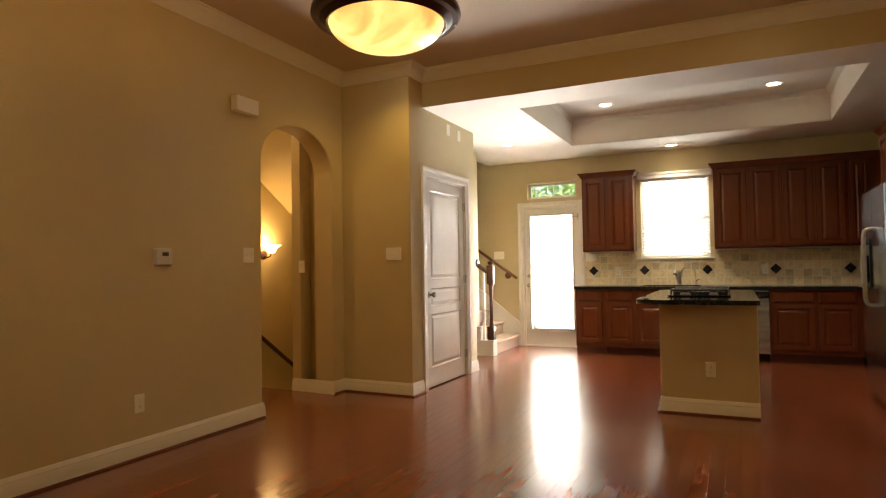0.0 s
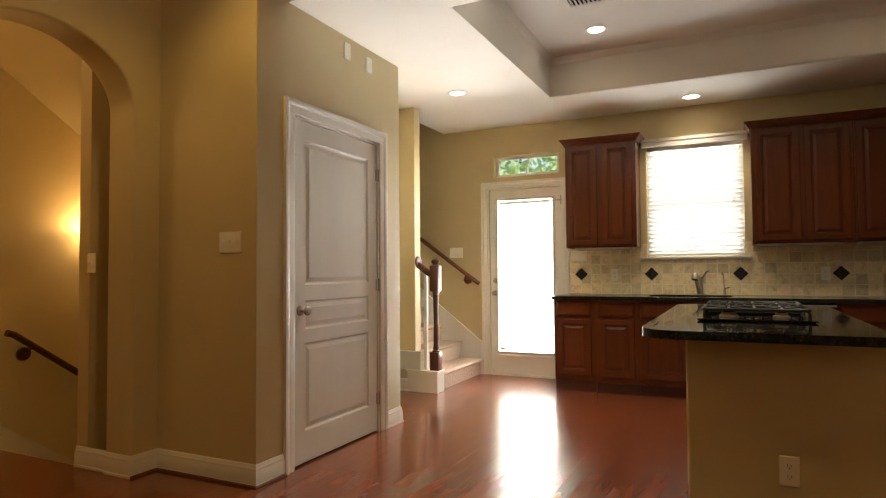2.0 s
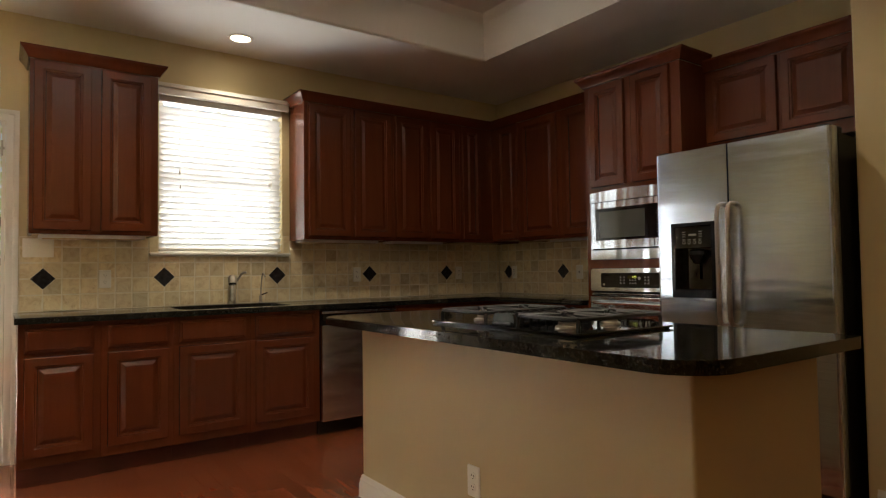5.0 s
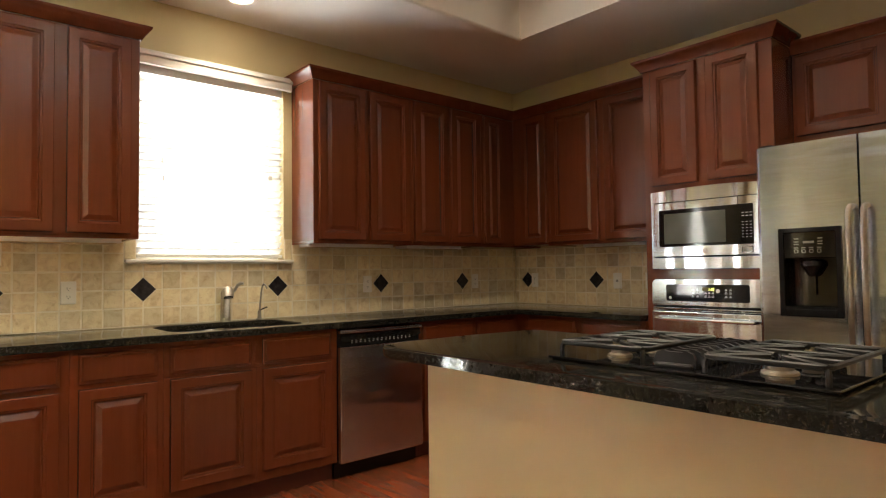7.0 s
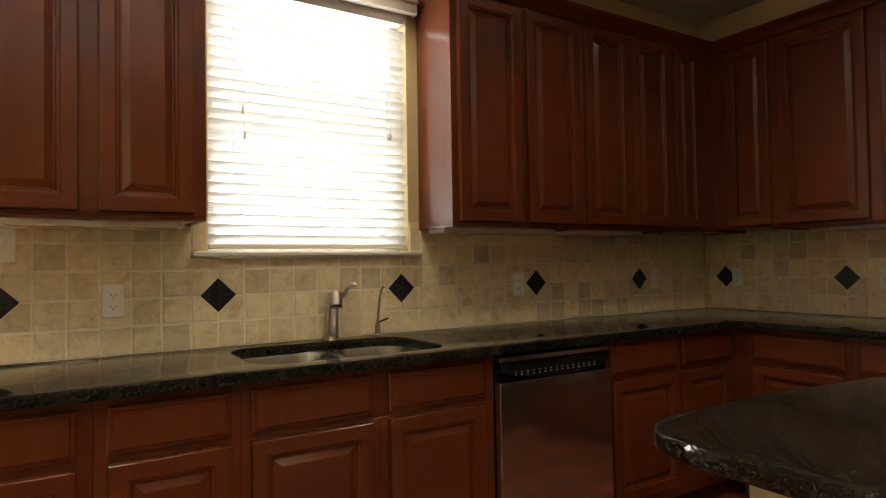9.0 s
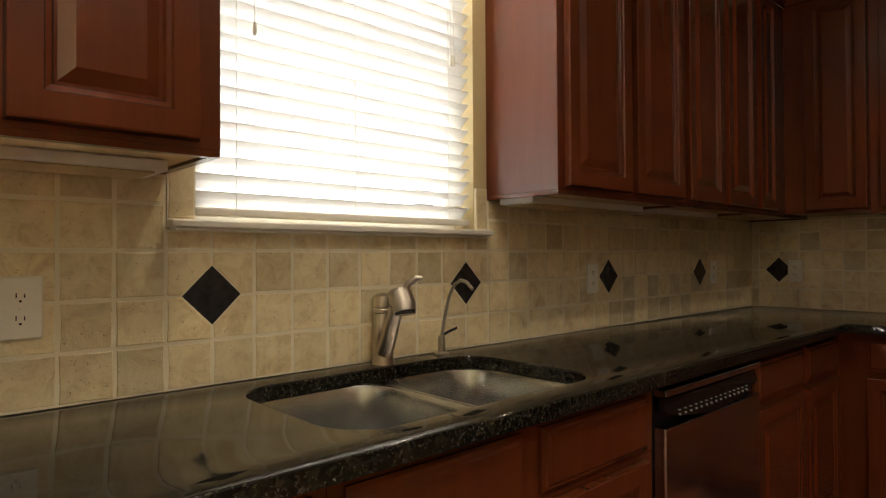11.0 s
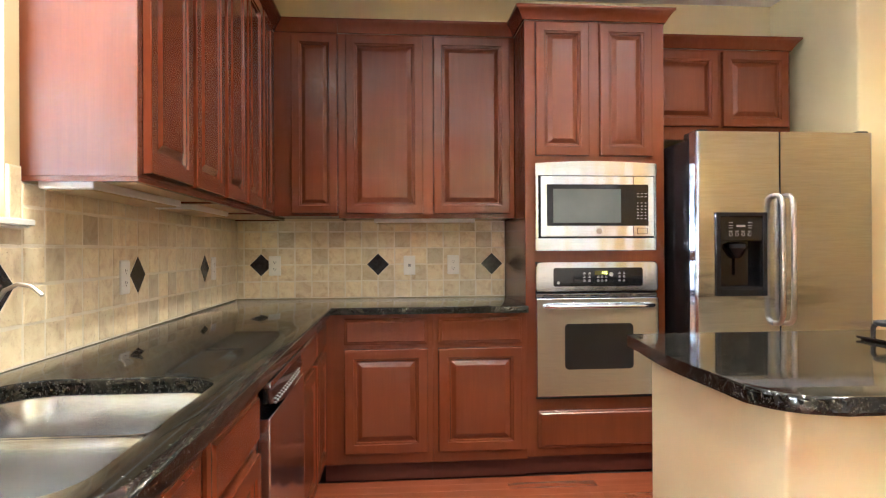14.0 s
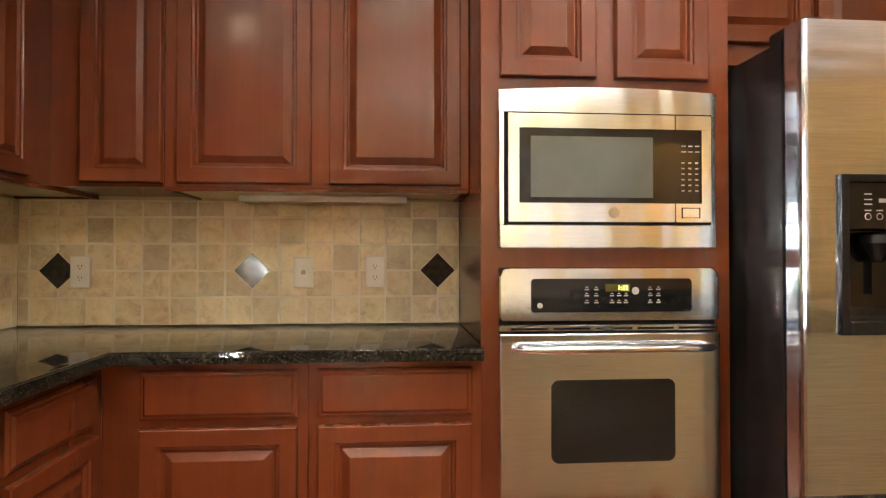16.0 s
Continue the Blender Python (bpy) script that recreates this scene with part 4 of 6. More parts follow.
def microwave():
    o = thing("microwave", east(TX - 0.001, TY1), "built-in brushed steel microwave with a dark mesh window", "microwave")
    x0, x1, z0, z1 = 0.050, 0.706, 1.187, 1.654
    ix0, ix1, iz0, iz1 = x0 + 0.017, x1 - 0.014, z0 + 0.068, z1 - 0.070
    bm = bmesh.new()
    # slightly bowed trim kit
    out = [(x0 + (x1 - x0) * k / 12, 0) for k in range(13)]
    top = [(x, z1 + 0.012 * math.sin(math.pi * (x - x0) / (x1 - x0)) - 0.006) for x, _ in out]
    box(bm, x0, ix0, -0.020, 0.0, iz0, iz1, 0.002)
    box(bm, ix1, x1, -0.020, 0.0, iz0, iz1, 0.002)
    box(bm, x0, x1, -0.022, 0.0, z0, iz0, 0.003)
    vs = [[bm.verts.new((x, y, z)) for x, z in line] for line, y in ((top, 0.0), (top, -0.022), ([(x, iz1) for x, _ in top], -0.022), ([(x, iz1) for x, _ in top], 0.0))]
    for a, b in zip(vs, vs[1:] + vs[:1]):
        for k in range(12):
            bm.faces.new((a[k], a[k + 1], b[k + 1], b[k]))
    bm.faces.new([v[0] for v in vs])
    bm.faces.new([v[-1] for v in vs])
    part("trim_kit", bm, OVENSTEEL, o, "brushed steel trim frame")
    part("cavity", boxes((ix0, ix1, -0.006, 0.0, iz0, iz1)), BLACK, o)
    dx0, dx1, dz0, dz1 = ix0 + 0.009, ix1 - 0.008, iz0 + 0.008, iz1 - 0.006
    wx0, wx1, wz0, wz1 = dx0 + 0.032, dx1 - 0.029, dz0 + 0.055, dz1 - 0.042
    f = boxes((dx0, wx0, -0.034, -0.006, dz0, dz1), (wx1, dx1, -0.034, -0.006, dz0, dz1), (wx0, wx1, -0.034, -0.006, dz0, wz0), (wx0, wx1, -0.034, -0.006, wz1, dz1))
    dr = part("door_frame", f, OVENSTEEL, o, "brushed steel door")
    part("glass", boxes((wx0 + 0.001, wx1 - 0.001, -0.0325, -0.008, wz0 + 0.001, wz1 - 0.001)), BLACKGLASS, o, "black glass")
    part("mesh_window", boxes((wx0 + 0.033, wx1 - 0.149, -0.0345, -0.0325, wz0 + 0.016, wz1 - 0.024), bevel=0.0005), GREYGLASS, o, "grey mesh window")
    for a, b in ((dz0, wz0), (wz1, dz1)):
        part("door_gap", boxes((wx1 - 0.082, wx1 - 0.080, -0.0350, -0.034, a, b)), BLACK, o)
    part("badge", lathe(bmesh.new(), [(0.001, -0.036), (0.014, -0.036), (0.016, -0.034), (0.016, -0.033)], ((x0 + x1) / 2 + 0.010, 0, dz0 + 0.027), 24, "y"), NICKEL, o, "round steel badge", True)
    part("release_button", sweep(bmesh.new(), [(0, -0.0), (0.002, 0.0), (0.002, 0.0015), (0, 0.0015)], [(wx1 - 0.062, dz0 + 0.012), (wx1 - 0.062, dz0 + 0.043), (wx1 - 0.006, dz0 + 0.043), (wx1 - 0.006, dz0 + 0.012)], True, 1.0, Matrix(((1, 0, 0, 0), (0, 0, -1, -0.0342), (0, 1, 0, 0), (0, 0, 0, 1)))), BLACK, o, "outlined release button")
    keys = bmesh.new()
    for r in range(9):
        for k in range(3):
            x = wx1 - 0.062 + k * 0.021
            z = wz1 - 0.050 - r * 0.0165
            if r in (2,):
                continue
            box(keys, x, x + (0.013 if r < 2 else 0.009), -0.0335, -0.0325, z, z + 0.004)
    part("keypad", keys, MARK, o, "small grey printed keys", kind="stuff")


def oven():
    o = thing("wall_oven", east(TX - 0.001, TY1), "closed brushed steel wall oven with black window and bar handle", "oven")
    x0, x1 = 0.050, 0.708
    part("backing", boxes((x0 + 0.002, x1 - 0.002, -0.006, 0, 0.414, 1.130)), BLACK, o)
    c = prism(bmesh.new(), round_rect(x0, x1, 0.975, 1.128, (0.012, 0.012, 0.028, 0.028)), 0.006, 0.030, Matrix(((1, 0, 0, 0), (0, 0, -1, 0), (0, 1, 0, 0), (0, 0, 0, 1))), 0.003)
    ctl = part("control_panel", c, OVENSTEEL, o, "brushed steel control panel")
    g = prism(bmesh.new(), round_rect(x0 + 0.092, x1 - 0.085, 1.000, 1.098, (0.012,) * 4), 0.029, 0.0315, Matrix(((1, 0, 0, 0), (0, 0, -1, 0), (0, 1, 0, 0), (0, 0, 0, 1))))
    part("control_glass", g, BLACKGLASS, ctl, "black control glass")
    keys = bmesh.new()
    for x in (0.300, 0.328, 0.375, 0.396, 0.417, 0.490, 0.515):
        for z in (1.026, 1.046, 1.064):
            if 0.37 < x < 0.42 and z > 1.05:
                continue
            box(keys, x, x + 0.013, -0.0325, -0.0315, z, z + 0.004)
            box(keys, x + 0.003, x + 0.010, -0.0325, -0.0315, z + 0.007, z + 0.010)
    lathe(keys, [(0.001, -0.0325), (0.011, -0.0325), (0.011, -0.0315)], (0.452, 0, 1.062), 20, "y")
    lathe(keys, [(0.001, -0.0325), (0.008, -0.0325), (0.008, -0.0315)], (x0 + 0.118, 0, 1.020), 20, "y")
    part("buttons", keys, MARK, ctl, "small printed buttons", kind="stuff")
    part("display", boxes((0.362, 0.436, -0.0322, -0.0315, 1.060, 1.082)), mottled("display_window", (0.05, 0.045, 0.01), (0.07, 0.06, 0.015), 0.2), ctl, "dim yellow-green display")
    txt = bpy.data.curves.new("clock", "FONT")
    txt.body, txt.size, txt.extrude = "1:32", 0.019, 0.0003
    t = new("clock_digits", txt)
    t.parent = ctl
    t.matrix_basis = pose(0.398, -0.0326, 1.0645, 90, 0, 0)
    txt.materials.append(DISPLAY)
    part("vent", boxes(*[(x0 + 0.035 + k * 0.126, x0 + 0.145 + k * 0.126, -0.0215, -0.018, 0.948, 0.955) for k in range(5)]), BLACK, o, "row of dark vent slots")
    d = boxes((x0, x1, -0.020, -0.006, 0.944, 0.962), bevel=0.002)
    part("vent_strip", d, OVENSTEEL, o)
    door = part("oven_door", boxes((x0, x1, -0.036, -0.006, 0.425, 0.939), bevel=0.004, seg=2), OVENSTEEL, o, "brushed steel oven door")
    wn_ = prism(bmesh.new(), round_rect(x0 + 0.150, x1 - 0.140, 0.566, 0.805, (0.022,) * 4), 0.0355, 0.038, Matrix(((1, 0, 0, 0), (0, 0, -1, 0), (0, 1, 0, 0), (0, 0, 0, 1))))
    part("oven_window", wn_, BLACKGLASS, door, "black glass window with rounded corners")
    hx0, hx1, hz = x0 + 0.045, x1 - 0.038, 0.900
    pts = [(hx0, -0.036, hz), (hx0 + 0.004, -0.066, hz), (hx0 + 0.022, -0.080, hz), (hx0 + 0.06, -0.084, hz), (hx1 - 0.06, -0.084, hz), (hx1 - 0.022, -0.080, hz), (hx1 - 0.004, -0.066, hz), (hx1, -0.036, hz)]
    part("handle", tube(bmesh.new(), pts, 0.011, 14), OVENSTEEL, door, "curved steel bar handle", True)
    part("bottom_strip", boxes((x0, x1, -0.024, -0.006, 0.412, 0.4235)), BLACK, o)


microwave()
oven()


def fridge():
    f = thing("refrigerator", east(0.952, 6.525), "brushed steel side-by-side refrigerator with a black ice and water dispenser", "refrigerator")
    w, s, top = 0.925, 0.431, 1.770
    part("cabinet_body", boxes((0.006, w - 0.006, 0.082, 0.86, 0.02, top - 0.025), bevel=0.006, seg=2), BLACK, f, "glossy black side walls")
    part("door_gasket", boxes((0.012, w - 0.012, 0.066, 0.082, 0.09, top - 0.03)), BLACK, f)
    dx0, dx1, dz0, dz1 = 0.098, 0.358, 0.962, 1.372
    left = bmesh.new()
    box(left, 0.0, dx0, 0, 0.065, 0.085, top)
    box(left, dx1, s - 0.004, 0, 0.065, 0.085, top)
    box(left, dx0, dx1, 0, 0.065, 0.085, dz0)
    box(left, dx0, dx1, 0, 0.065, dz1, top)
    bmesh.ops.remove_doubles(left, verts=left.verts, dist=0.0001)
    es = [e for e in left.edges if all(v.co.x < 0.001 and v.co.y < 0.001 for v in e.verts)]
    bmesh.ops.bevel(left, geom=es, offset=0.018, segments=4, affect="EDGES", profile=0.5)
    freezer = part("freezer_door", left, STEEL, f, "brushed steel freezer door")
    right = boxes((s + 0.004, w, 0, 0.065, 0.085, top))
    es = [e for e in right.edges if all(v.co.x > w - 0.001 and v.co.y < 0.001 for v in e.verts)]
    bmesh.ops.bevel(right, geom=es, offset=0.018, segments=4, affect="EDGES", profile=0.5)
    fresh = part("fridge_door", right, STEEL, f, "brushed steel fridge door")
    fr = boxes((dx0, dx0 + 0.022, -0.012, 0.02, dz0, dz1), (dx1 - 0.022, dx1, -0.012, 0.02, dz0, dz1), (dx0 + 0.022, dx1 - 0.022, -0.012, 0.02, dz1 - 0.020, dz1), (dx0 + 0.022, dx1 - 0.022, -0.012, 0.02, dz0, dz0 + 0.035), bevel=0.002)
    disp = part("dispenser", fr, BLACK, f, "black plastic dispenser frame")
    part("control_face", boxes((dx0 + 0.022, dx1 - 0.022, -0.006, 0.02, dz1 - 0.140, dz1 - 0.020), bevel=0.002), BLACKGLASS, disp, "glossy black control face")
    part("recess", boxes((dx0 + 0.001, dx1 - 0.001, 0.0548, 0.0648, dz0 + 0.001, dz1 - 0.001), (dx0 + 0.001, dx0 + 0.022, 0.02, 0.0545, dz0 + 0.001, dz1 - 0.001), (dx1 - 0.022, dx1 - 0.001, 0.02, 0.0545, dz0 + 0.001, dz1 - 0.001)), BLACKGLASS, disp, "glossy black recess")
    part("spout", lathe(bmesh.new(), [(0.02, 0.03), (0.045, 0.02), (0.048, 0.0), (0.02, -0.045), (0.012, -0.05)], ((dx0 + dx1) / 2, 0.032, dz1 - 0.175), 20), BLACK, disp, "black spout", True)
    part("paddle", boxes(((dx0 + dx1) / 2 - 0.008, (dx0 + dx1) / 2 + 0.008, 0.040, 0.046, dz0 + 0.10, dz1 - 0.22)), BLACKGLASS, disp, "narrow glossy paddle")
    part("drip_tray", boxes((dx0 + 0.022, dx1 - 0.022, -0.005, 0.054, dz0 + 0.035, dz0 + 0.045)), BLACK, disp)
    marks = bmesh.new()
    for k in range(4):
        lathe(marks, [(0.007, -0.0068), (0.009, -0.0068), (0.009, -0.006)], (dx0 + 0.075 + k * 0.032, 0, dz1 - 0.108), 14, "y", cap=False)
        box(marks, dx0 + 0.066 + k * 0.032, dx0 + 0.084 + k * 0.032, -0.0068, -0.006, dz1 - 0.094, dz1 - 0.091)
    for z in (0.052, 0.066, 0.078):
        box(marks, dx0 + 0.066, dx0 + 0.086, -0.0068, -0.006, dz1 - z, dz1 - z + 0.003)
        box(marks, dx0 + 0.165, dx0 + 0.185, -0.0068, -0.006, dz1 - z, dz1 - z + 0.003)
    box(marks, dx0 + 0.105, dx0 + 0.150, -0.0068, -0.006, dz1 - 0.072, dz1 - 0.062)
    part("printed_symbols", marks, MARK, disp, "small grey printed symbols", kind="stuff")
    for x, d in ((s - 0.028, freezer), (s + 0.028, fresh)):
        pts = [(x, 0.0, 1.455), (x, -0.030, 1.452), (x, -0.052, 1.438), (x, -0.062, 1.405), (x, -0.064, 1.30), (x, -0.064, 0.98), (x, -0.062, 0.875), (x, -0.052, 0.842), (x, -0.030, 0.828), (x, 0.0, 0.825)]
        part("handle", tube(bmesh.new(), pts, 0.0125, 14), NICKEL, d, "curved steel bar handle", True)
    for x in (0.045, w - 0.045):
        part("hinge_cover", boxes((x - 0.03, x + 0.03, 0.01, 0.16, top - 0.024, top + 0.012), bevel=0.008, seg=2), BLACK, f, "black hinge cover")
    part("kick_grille", boxes((0.01, w - 0.01, 0.03, 0.08, 0.015, 0.078), bevel=0.003), BLACK, f, "black kick grille")


fridge()


def dishwasher():
    d = thing("dishwasher", north(-0.3135, BF - 0.0), "closed brushed steel dishwasher with a curved black control panel", "dishwasher")
    w = 0.604
    part("tub", boxes((0.004, w - 0.004, 0.0, BD, 0.10, 0.855)), BLACK, d)
    part("door_panel", boxes((0.003, w - 0.003, -0.034, -0.001, 0.100, 0.760), bevel=0.004, seg=2), STEEL, d, "brushed steel door")
    part("top_rail", boxes((0.003, w - 0.003, -0.036, -0.001, 0.838, 0.857), bevel=0.003, seg=2), STEEL, d, "steel top edge")
    bm = bmesh.new()
    n = 16
    rows = []
    for k in range(n + 1):
        x = 0.012 + (w - 0.024) * k / n
        u = (k / n * 2 - 1)
        zlow = 0.762 + 0.040 * u * u * 0.9 - 0.0
        rows.append([bm.verts.new(p) for p in ((x, -0.014, 0.838), (x, -0.024 - 0.004 * (1 - u * u), 0.830), (x, -0.030 - 0.006 * (1 - u * u), zlow), (x, -0.012, zlow - 0.002))])
    for a, b in zip(rows, rows[1:]):
        for k in range(4):
            bm.faces.new((a[k], b[k], b[(k + 1) % 4], a[(k + 1) % 4]))
    bm.faces.new(rows[0])
    bm.faces.new(rows[-1][::-1])
    part("control_panel", bm, BLACKGLASS, d, "curved glossy black control panel", True)
    marks = bmesh.new()
    for k in range(15):
        lathe(marks, [(0.0015, -0.0362), (0.003, -0.0362), (0.003, -0.031)], (0.08 + k * 0.030, 0, 0.785), 10, "y", cap=False)
        box(marks, 0.077 + k * 0.030, 0.085 + k * 0.030, -0.0350, -0.030, 0.795, 0.797)
    part("printed_symbols", marks, MARK, d, "row of small grey printed buttons", kind="stuff")
    part("kick_plate", boxes((0.004, w - 0.004, 0.045, 0.06, 0.0, 0.099)), BLACK, d, "black kick plate")


dishwasher()

# ---- worktops, sink, taps ----
CT = 0.907
SX0, SX1, SY0, SY1 = -1.195, -0.475, 8.390, 8.845


def worktop():
    bm = bmesh.new()
    outer = [(-2.052, 8.308), (1.168, 8.308), (1.168, 7.307), (1.844, 7.307), (1.844, 8.939), (-2.052, 8.939)]
    ov = [Vector((x, y, CT)) for x, y in outer]
    hole = [Vector((x, y, CT)) for x, y in round_rect(SX0, SX1, SY0, SY1, (0.10,) * 4, 6)]
    vo = [bm.verts.new(v) for v in ov]
    vh = [bm.verts.new(v) for v in hole]
    eo = [bm.edges.new((vo[k], vo[(k + 1) % len(vo)])) for k in range(len(vo))]
    eh = [bm.edges.new((vh[k], vh[(k + 1) % len(vh)])) for k in range(len(vh))]
    bmesh.ops.triangle_fill(bm, use_beauty=True, use_dissolve=False, edges=eo + eh)
    top = list(bm.faces)
    for f in top:
        if f.normal.z < 0:
            f.normal_flip()
    r = bmesh.ops.extrude_face_region(bm, geom=top)
    for v in [g for g in r["geom"] if isinstance(g, bmesh.types.BMVert)]:
        v.co.z -= 0.035
    es = [e for e in bm.edges if all(abs(v.co.z - CT) < 1e-4 for v in e.verts) and len(e.link_faces) == 2 and e.calc_face_angle(0) > 0.8]
    bmesh.ops.bevel(bm, geom=es, offset=0.005, segments=3, affect="EDGES", profile=0.5)
    return bm


wt = thing("worktop", Matrix.Identity(4), "polished black granite L-shaped worktop on the cherry base cabinets", "worktop")
part("slab", worktop(), GRANITE, wt, "", True)


def sink():
    s = thing("kitchen_sink", Matrix.Identity(4), "undermounted double-bowl stainless steel sink, empty and clean", "sink")
    for x0, x1 in ((SX0 - 0.012, -0.822), (-0.802, SX1 + 0.012)):
        bm = bmesh.new()
        rings = []
        for inset, z, r in ((-0.012, CT - 0.0352, 0.10), (0.0, CT - 0.0352, 0.095), (0.006, CT - 0.050, 0.09), (0.012, CT - 0.18, 0.08), (0.045, CT - 0.205, 0.06)):
            rings.append([bm.verts.new((x, y, z)) for x, y in round_rect(x0 + inset, x1 - inset, SY0 - 0.010 + inset, SY1 + 0.010 - inset, (r,) * 4, 6)])
        for a, b in zip(rings, rings[1:]):
            for k in range(len(a)):
                bm.faces.new((a[k], a[(k + 1) % len(a)], b[(k + 1) % len(a)], b[k]))
        bm.faces.new(rings[-1])
        bowl = part("bowl", bm, SINKSTEEL, s, "stainless steel bowl", True)
        cx, cy = (x0 + x1) / 2, (SY0 + SY1) / 2 + 0.03
        part("drain", lathe(bmesh.new(), [(0.001, CT - 0.210), (0.028, CT - 0.208), (0.040, CT - 0.2045), (0.045, CT - 0.2035), (0.045, CT - 0.2045)], (cx, cy, 0), 20), NICKEL, bowl, "round drain strainer", True)
    part("divider", boxes((-0.822, -0.802, SY0 - 0.005, SY1 + 0.005, CT - 0.06, CT - 0.038), bevel=0.006, seg=2), SINKSTEEL, s)


sink()


def faucet():
    f = thing("kitchen_faucet", pose(-0.755, 8.890, CT), "brushed nickel pull-out kitchen faucet with a single lever", "faucet")
    part("base", lathe(bmesh.new(), [(0.032, 0.0), (0.031, 0.004), (0.029, 0.010), (0.028, 0.100), (0.0255, 0.125), (0.0235, 0.134), (0.0275, 0.137), (0.0275, 0.146), (0.0243, 0.149), (0.0265, 0.152), (0.0265, 0.170), (0.022, 0.182), (0.010, 0.189), (0.001, 0.190)], sides=28), NICKEL, f, "round body", True)
    pts = [(-0.003, -0.010, 0.035), (-0.008, -0.030, 0.060), (-0.018, -0.062, 0.105), (-0.027, -0.092, 0.150), (-0.030, -0.102, 0.163)]
    part("spout", tube(bmesh.new(), pts, 0.02, 18, [0.024, 0.023, 0.020, 0.019, 0.020]), NICKEL, f, "angled spout", True)
    hd = tube(bmesh.new(), [(-0.028, -0.094, 0.168), (-0.031, -0.106, 0.182), (-0.034, -0.124, 0.184), (-0.036, -0.138, 0.166), (-0.037, -0.143, 0.150)], 0.03, 18, [0.018, 0.028, 0.031, 0.031, 0.029])
    part("spray_head", hd, NICKEL, f, "rounded pull-out spray head", True)
    part("nozzle", tube(bmesh.new(), [(-0.037, -0.143, 0.152), (-0.0375, -0.145, 0.143)], 0.026, 18), BLACK, f, "black nozzle ring", True)
    pts = [(0.006, -0.004, 0.166), (0.028, -0.022, 0.170), (0.044, -0.034, 0.188), (0.056, -0.043, 0.214), (0.072, -0.055, 0.228), (0.086, -0.064, 0.227)]
    part("lever", tube(bmesh.new(), pts, 0.01, 12, [0.014, 0.010, 0.009, 0.009, 0.010, 0.008]), NICKEL, f, "curved lever", True)
    d = thing("filter_tap", pose(-0.543, 8.888, CT), "slim chrome drinking water tap with a gooseneck spout", "faucet")
    part("base", lathe(bmesh.new(), [(0.022, 0.0), (0.022, 0.005), (0.012, 0.010), (0.011, 0.048), (0.009, 0.055), (0.004, 0.058)], sides=20), NICKEL, d, "", True)
    pts = [(0, 0, 0.05), (-0.002, -0.016, 0.11), (-0.006, -0.040, 0.17), (-0.010, -0.066, 0.206), (-0.014, -0.096, 0.220), (-0.017, -0.124, 0.215), (-0.019, -0.148, 0.196)]
    part("spout", tube(bmesh.new(), pts, 0.005, 10), NICKEL, d, "thin curved spout", True)
    part("lever", tube(bmesh.new(), [(0.0, 0, 0.056), (0.020, -0.008, 0.066), (0.045, -0.018, 0.076)], 0.004, 8), BLACK, d, "small black lever", True)


faucet()

# ---- island ----
isl = thing("kitchen_island", Matrix.Identity(4), "freestanding kitchen island with beige plastered sides and white skirting", "kitchen island")
bm = boxes((-0.635, 0.078, 5.315, 7.135, 0.0, CT - 0.0375))
es = [e for e in bm.edges if abs(e.verts[0].co.z - e.verts[1].co.z) > 0.5]
bmesh.ops.bevel(bm, geom=es, offset=0.012, segments=3, affect="EDGES", profile=0.5)
part("body", bm, WALL, isl, "beige painted plaster sides", True)
part("skirting", sweep(bmesh.new(), BASEPROF, [(0.078, 5.315), (-0.635, 5.315), (-0.635, 7.135), (0.078, 7.135)], side=-1.0), TRIM, isl, "white moulded skirting", True)
part("shoe", sweep(bmesh.new(), [(0.020, 0.001), (0.034, 0.001), (0.032, 0.010), (0.020, 0.016)], [(0.078, 5.315), (-0.635, 5.315), (-0.635, 7.135), (0.078, 7.135)], side=-1.0), CHERRY_DARK, isl, "dark wooden shoe moulding", True)
outline = round_rect(-0.812, 0.095, 5.185, 7.222, (0.16, 0.035, 0.035, 0.13), 10)
far_edge = [(0.095 - 0.155 - 0.06 * k, 7.222 + 0.045 * math.sin(math.pi * min(1.0, (k + 1) / 9) * 0.62)) for k in range(9)]
corner = [(-0.690 - 0.125 * math.sin(radians(a)), 7.130 + 0.135 * math.cos(radians(a))) for a in (0, 15, 30, 45, 60, 75, 90)]
outline = [p for p in outline if not (p[0] < -0.5 and p[1] > 7.0)]
outline = outline + far_edge + corner + [(-0.813, 6.70)]
sl = prism(bmesh.new(), outline, CT - 0.037, CT)
es = [e for e in sl.edges if e.verts[0].co.z == e.verts[1].co.z]
bmesh.ops.bevel(sl, geom=es, offset=0.008, segments=3, affect="EDGES", profile=0.5)
it = thing("island_worktop", Matrix.Identity(4), "polished black granite island worktop with rounded corners", "worktop")
part("slab", sl, GRANITE, it, "", True)


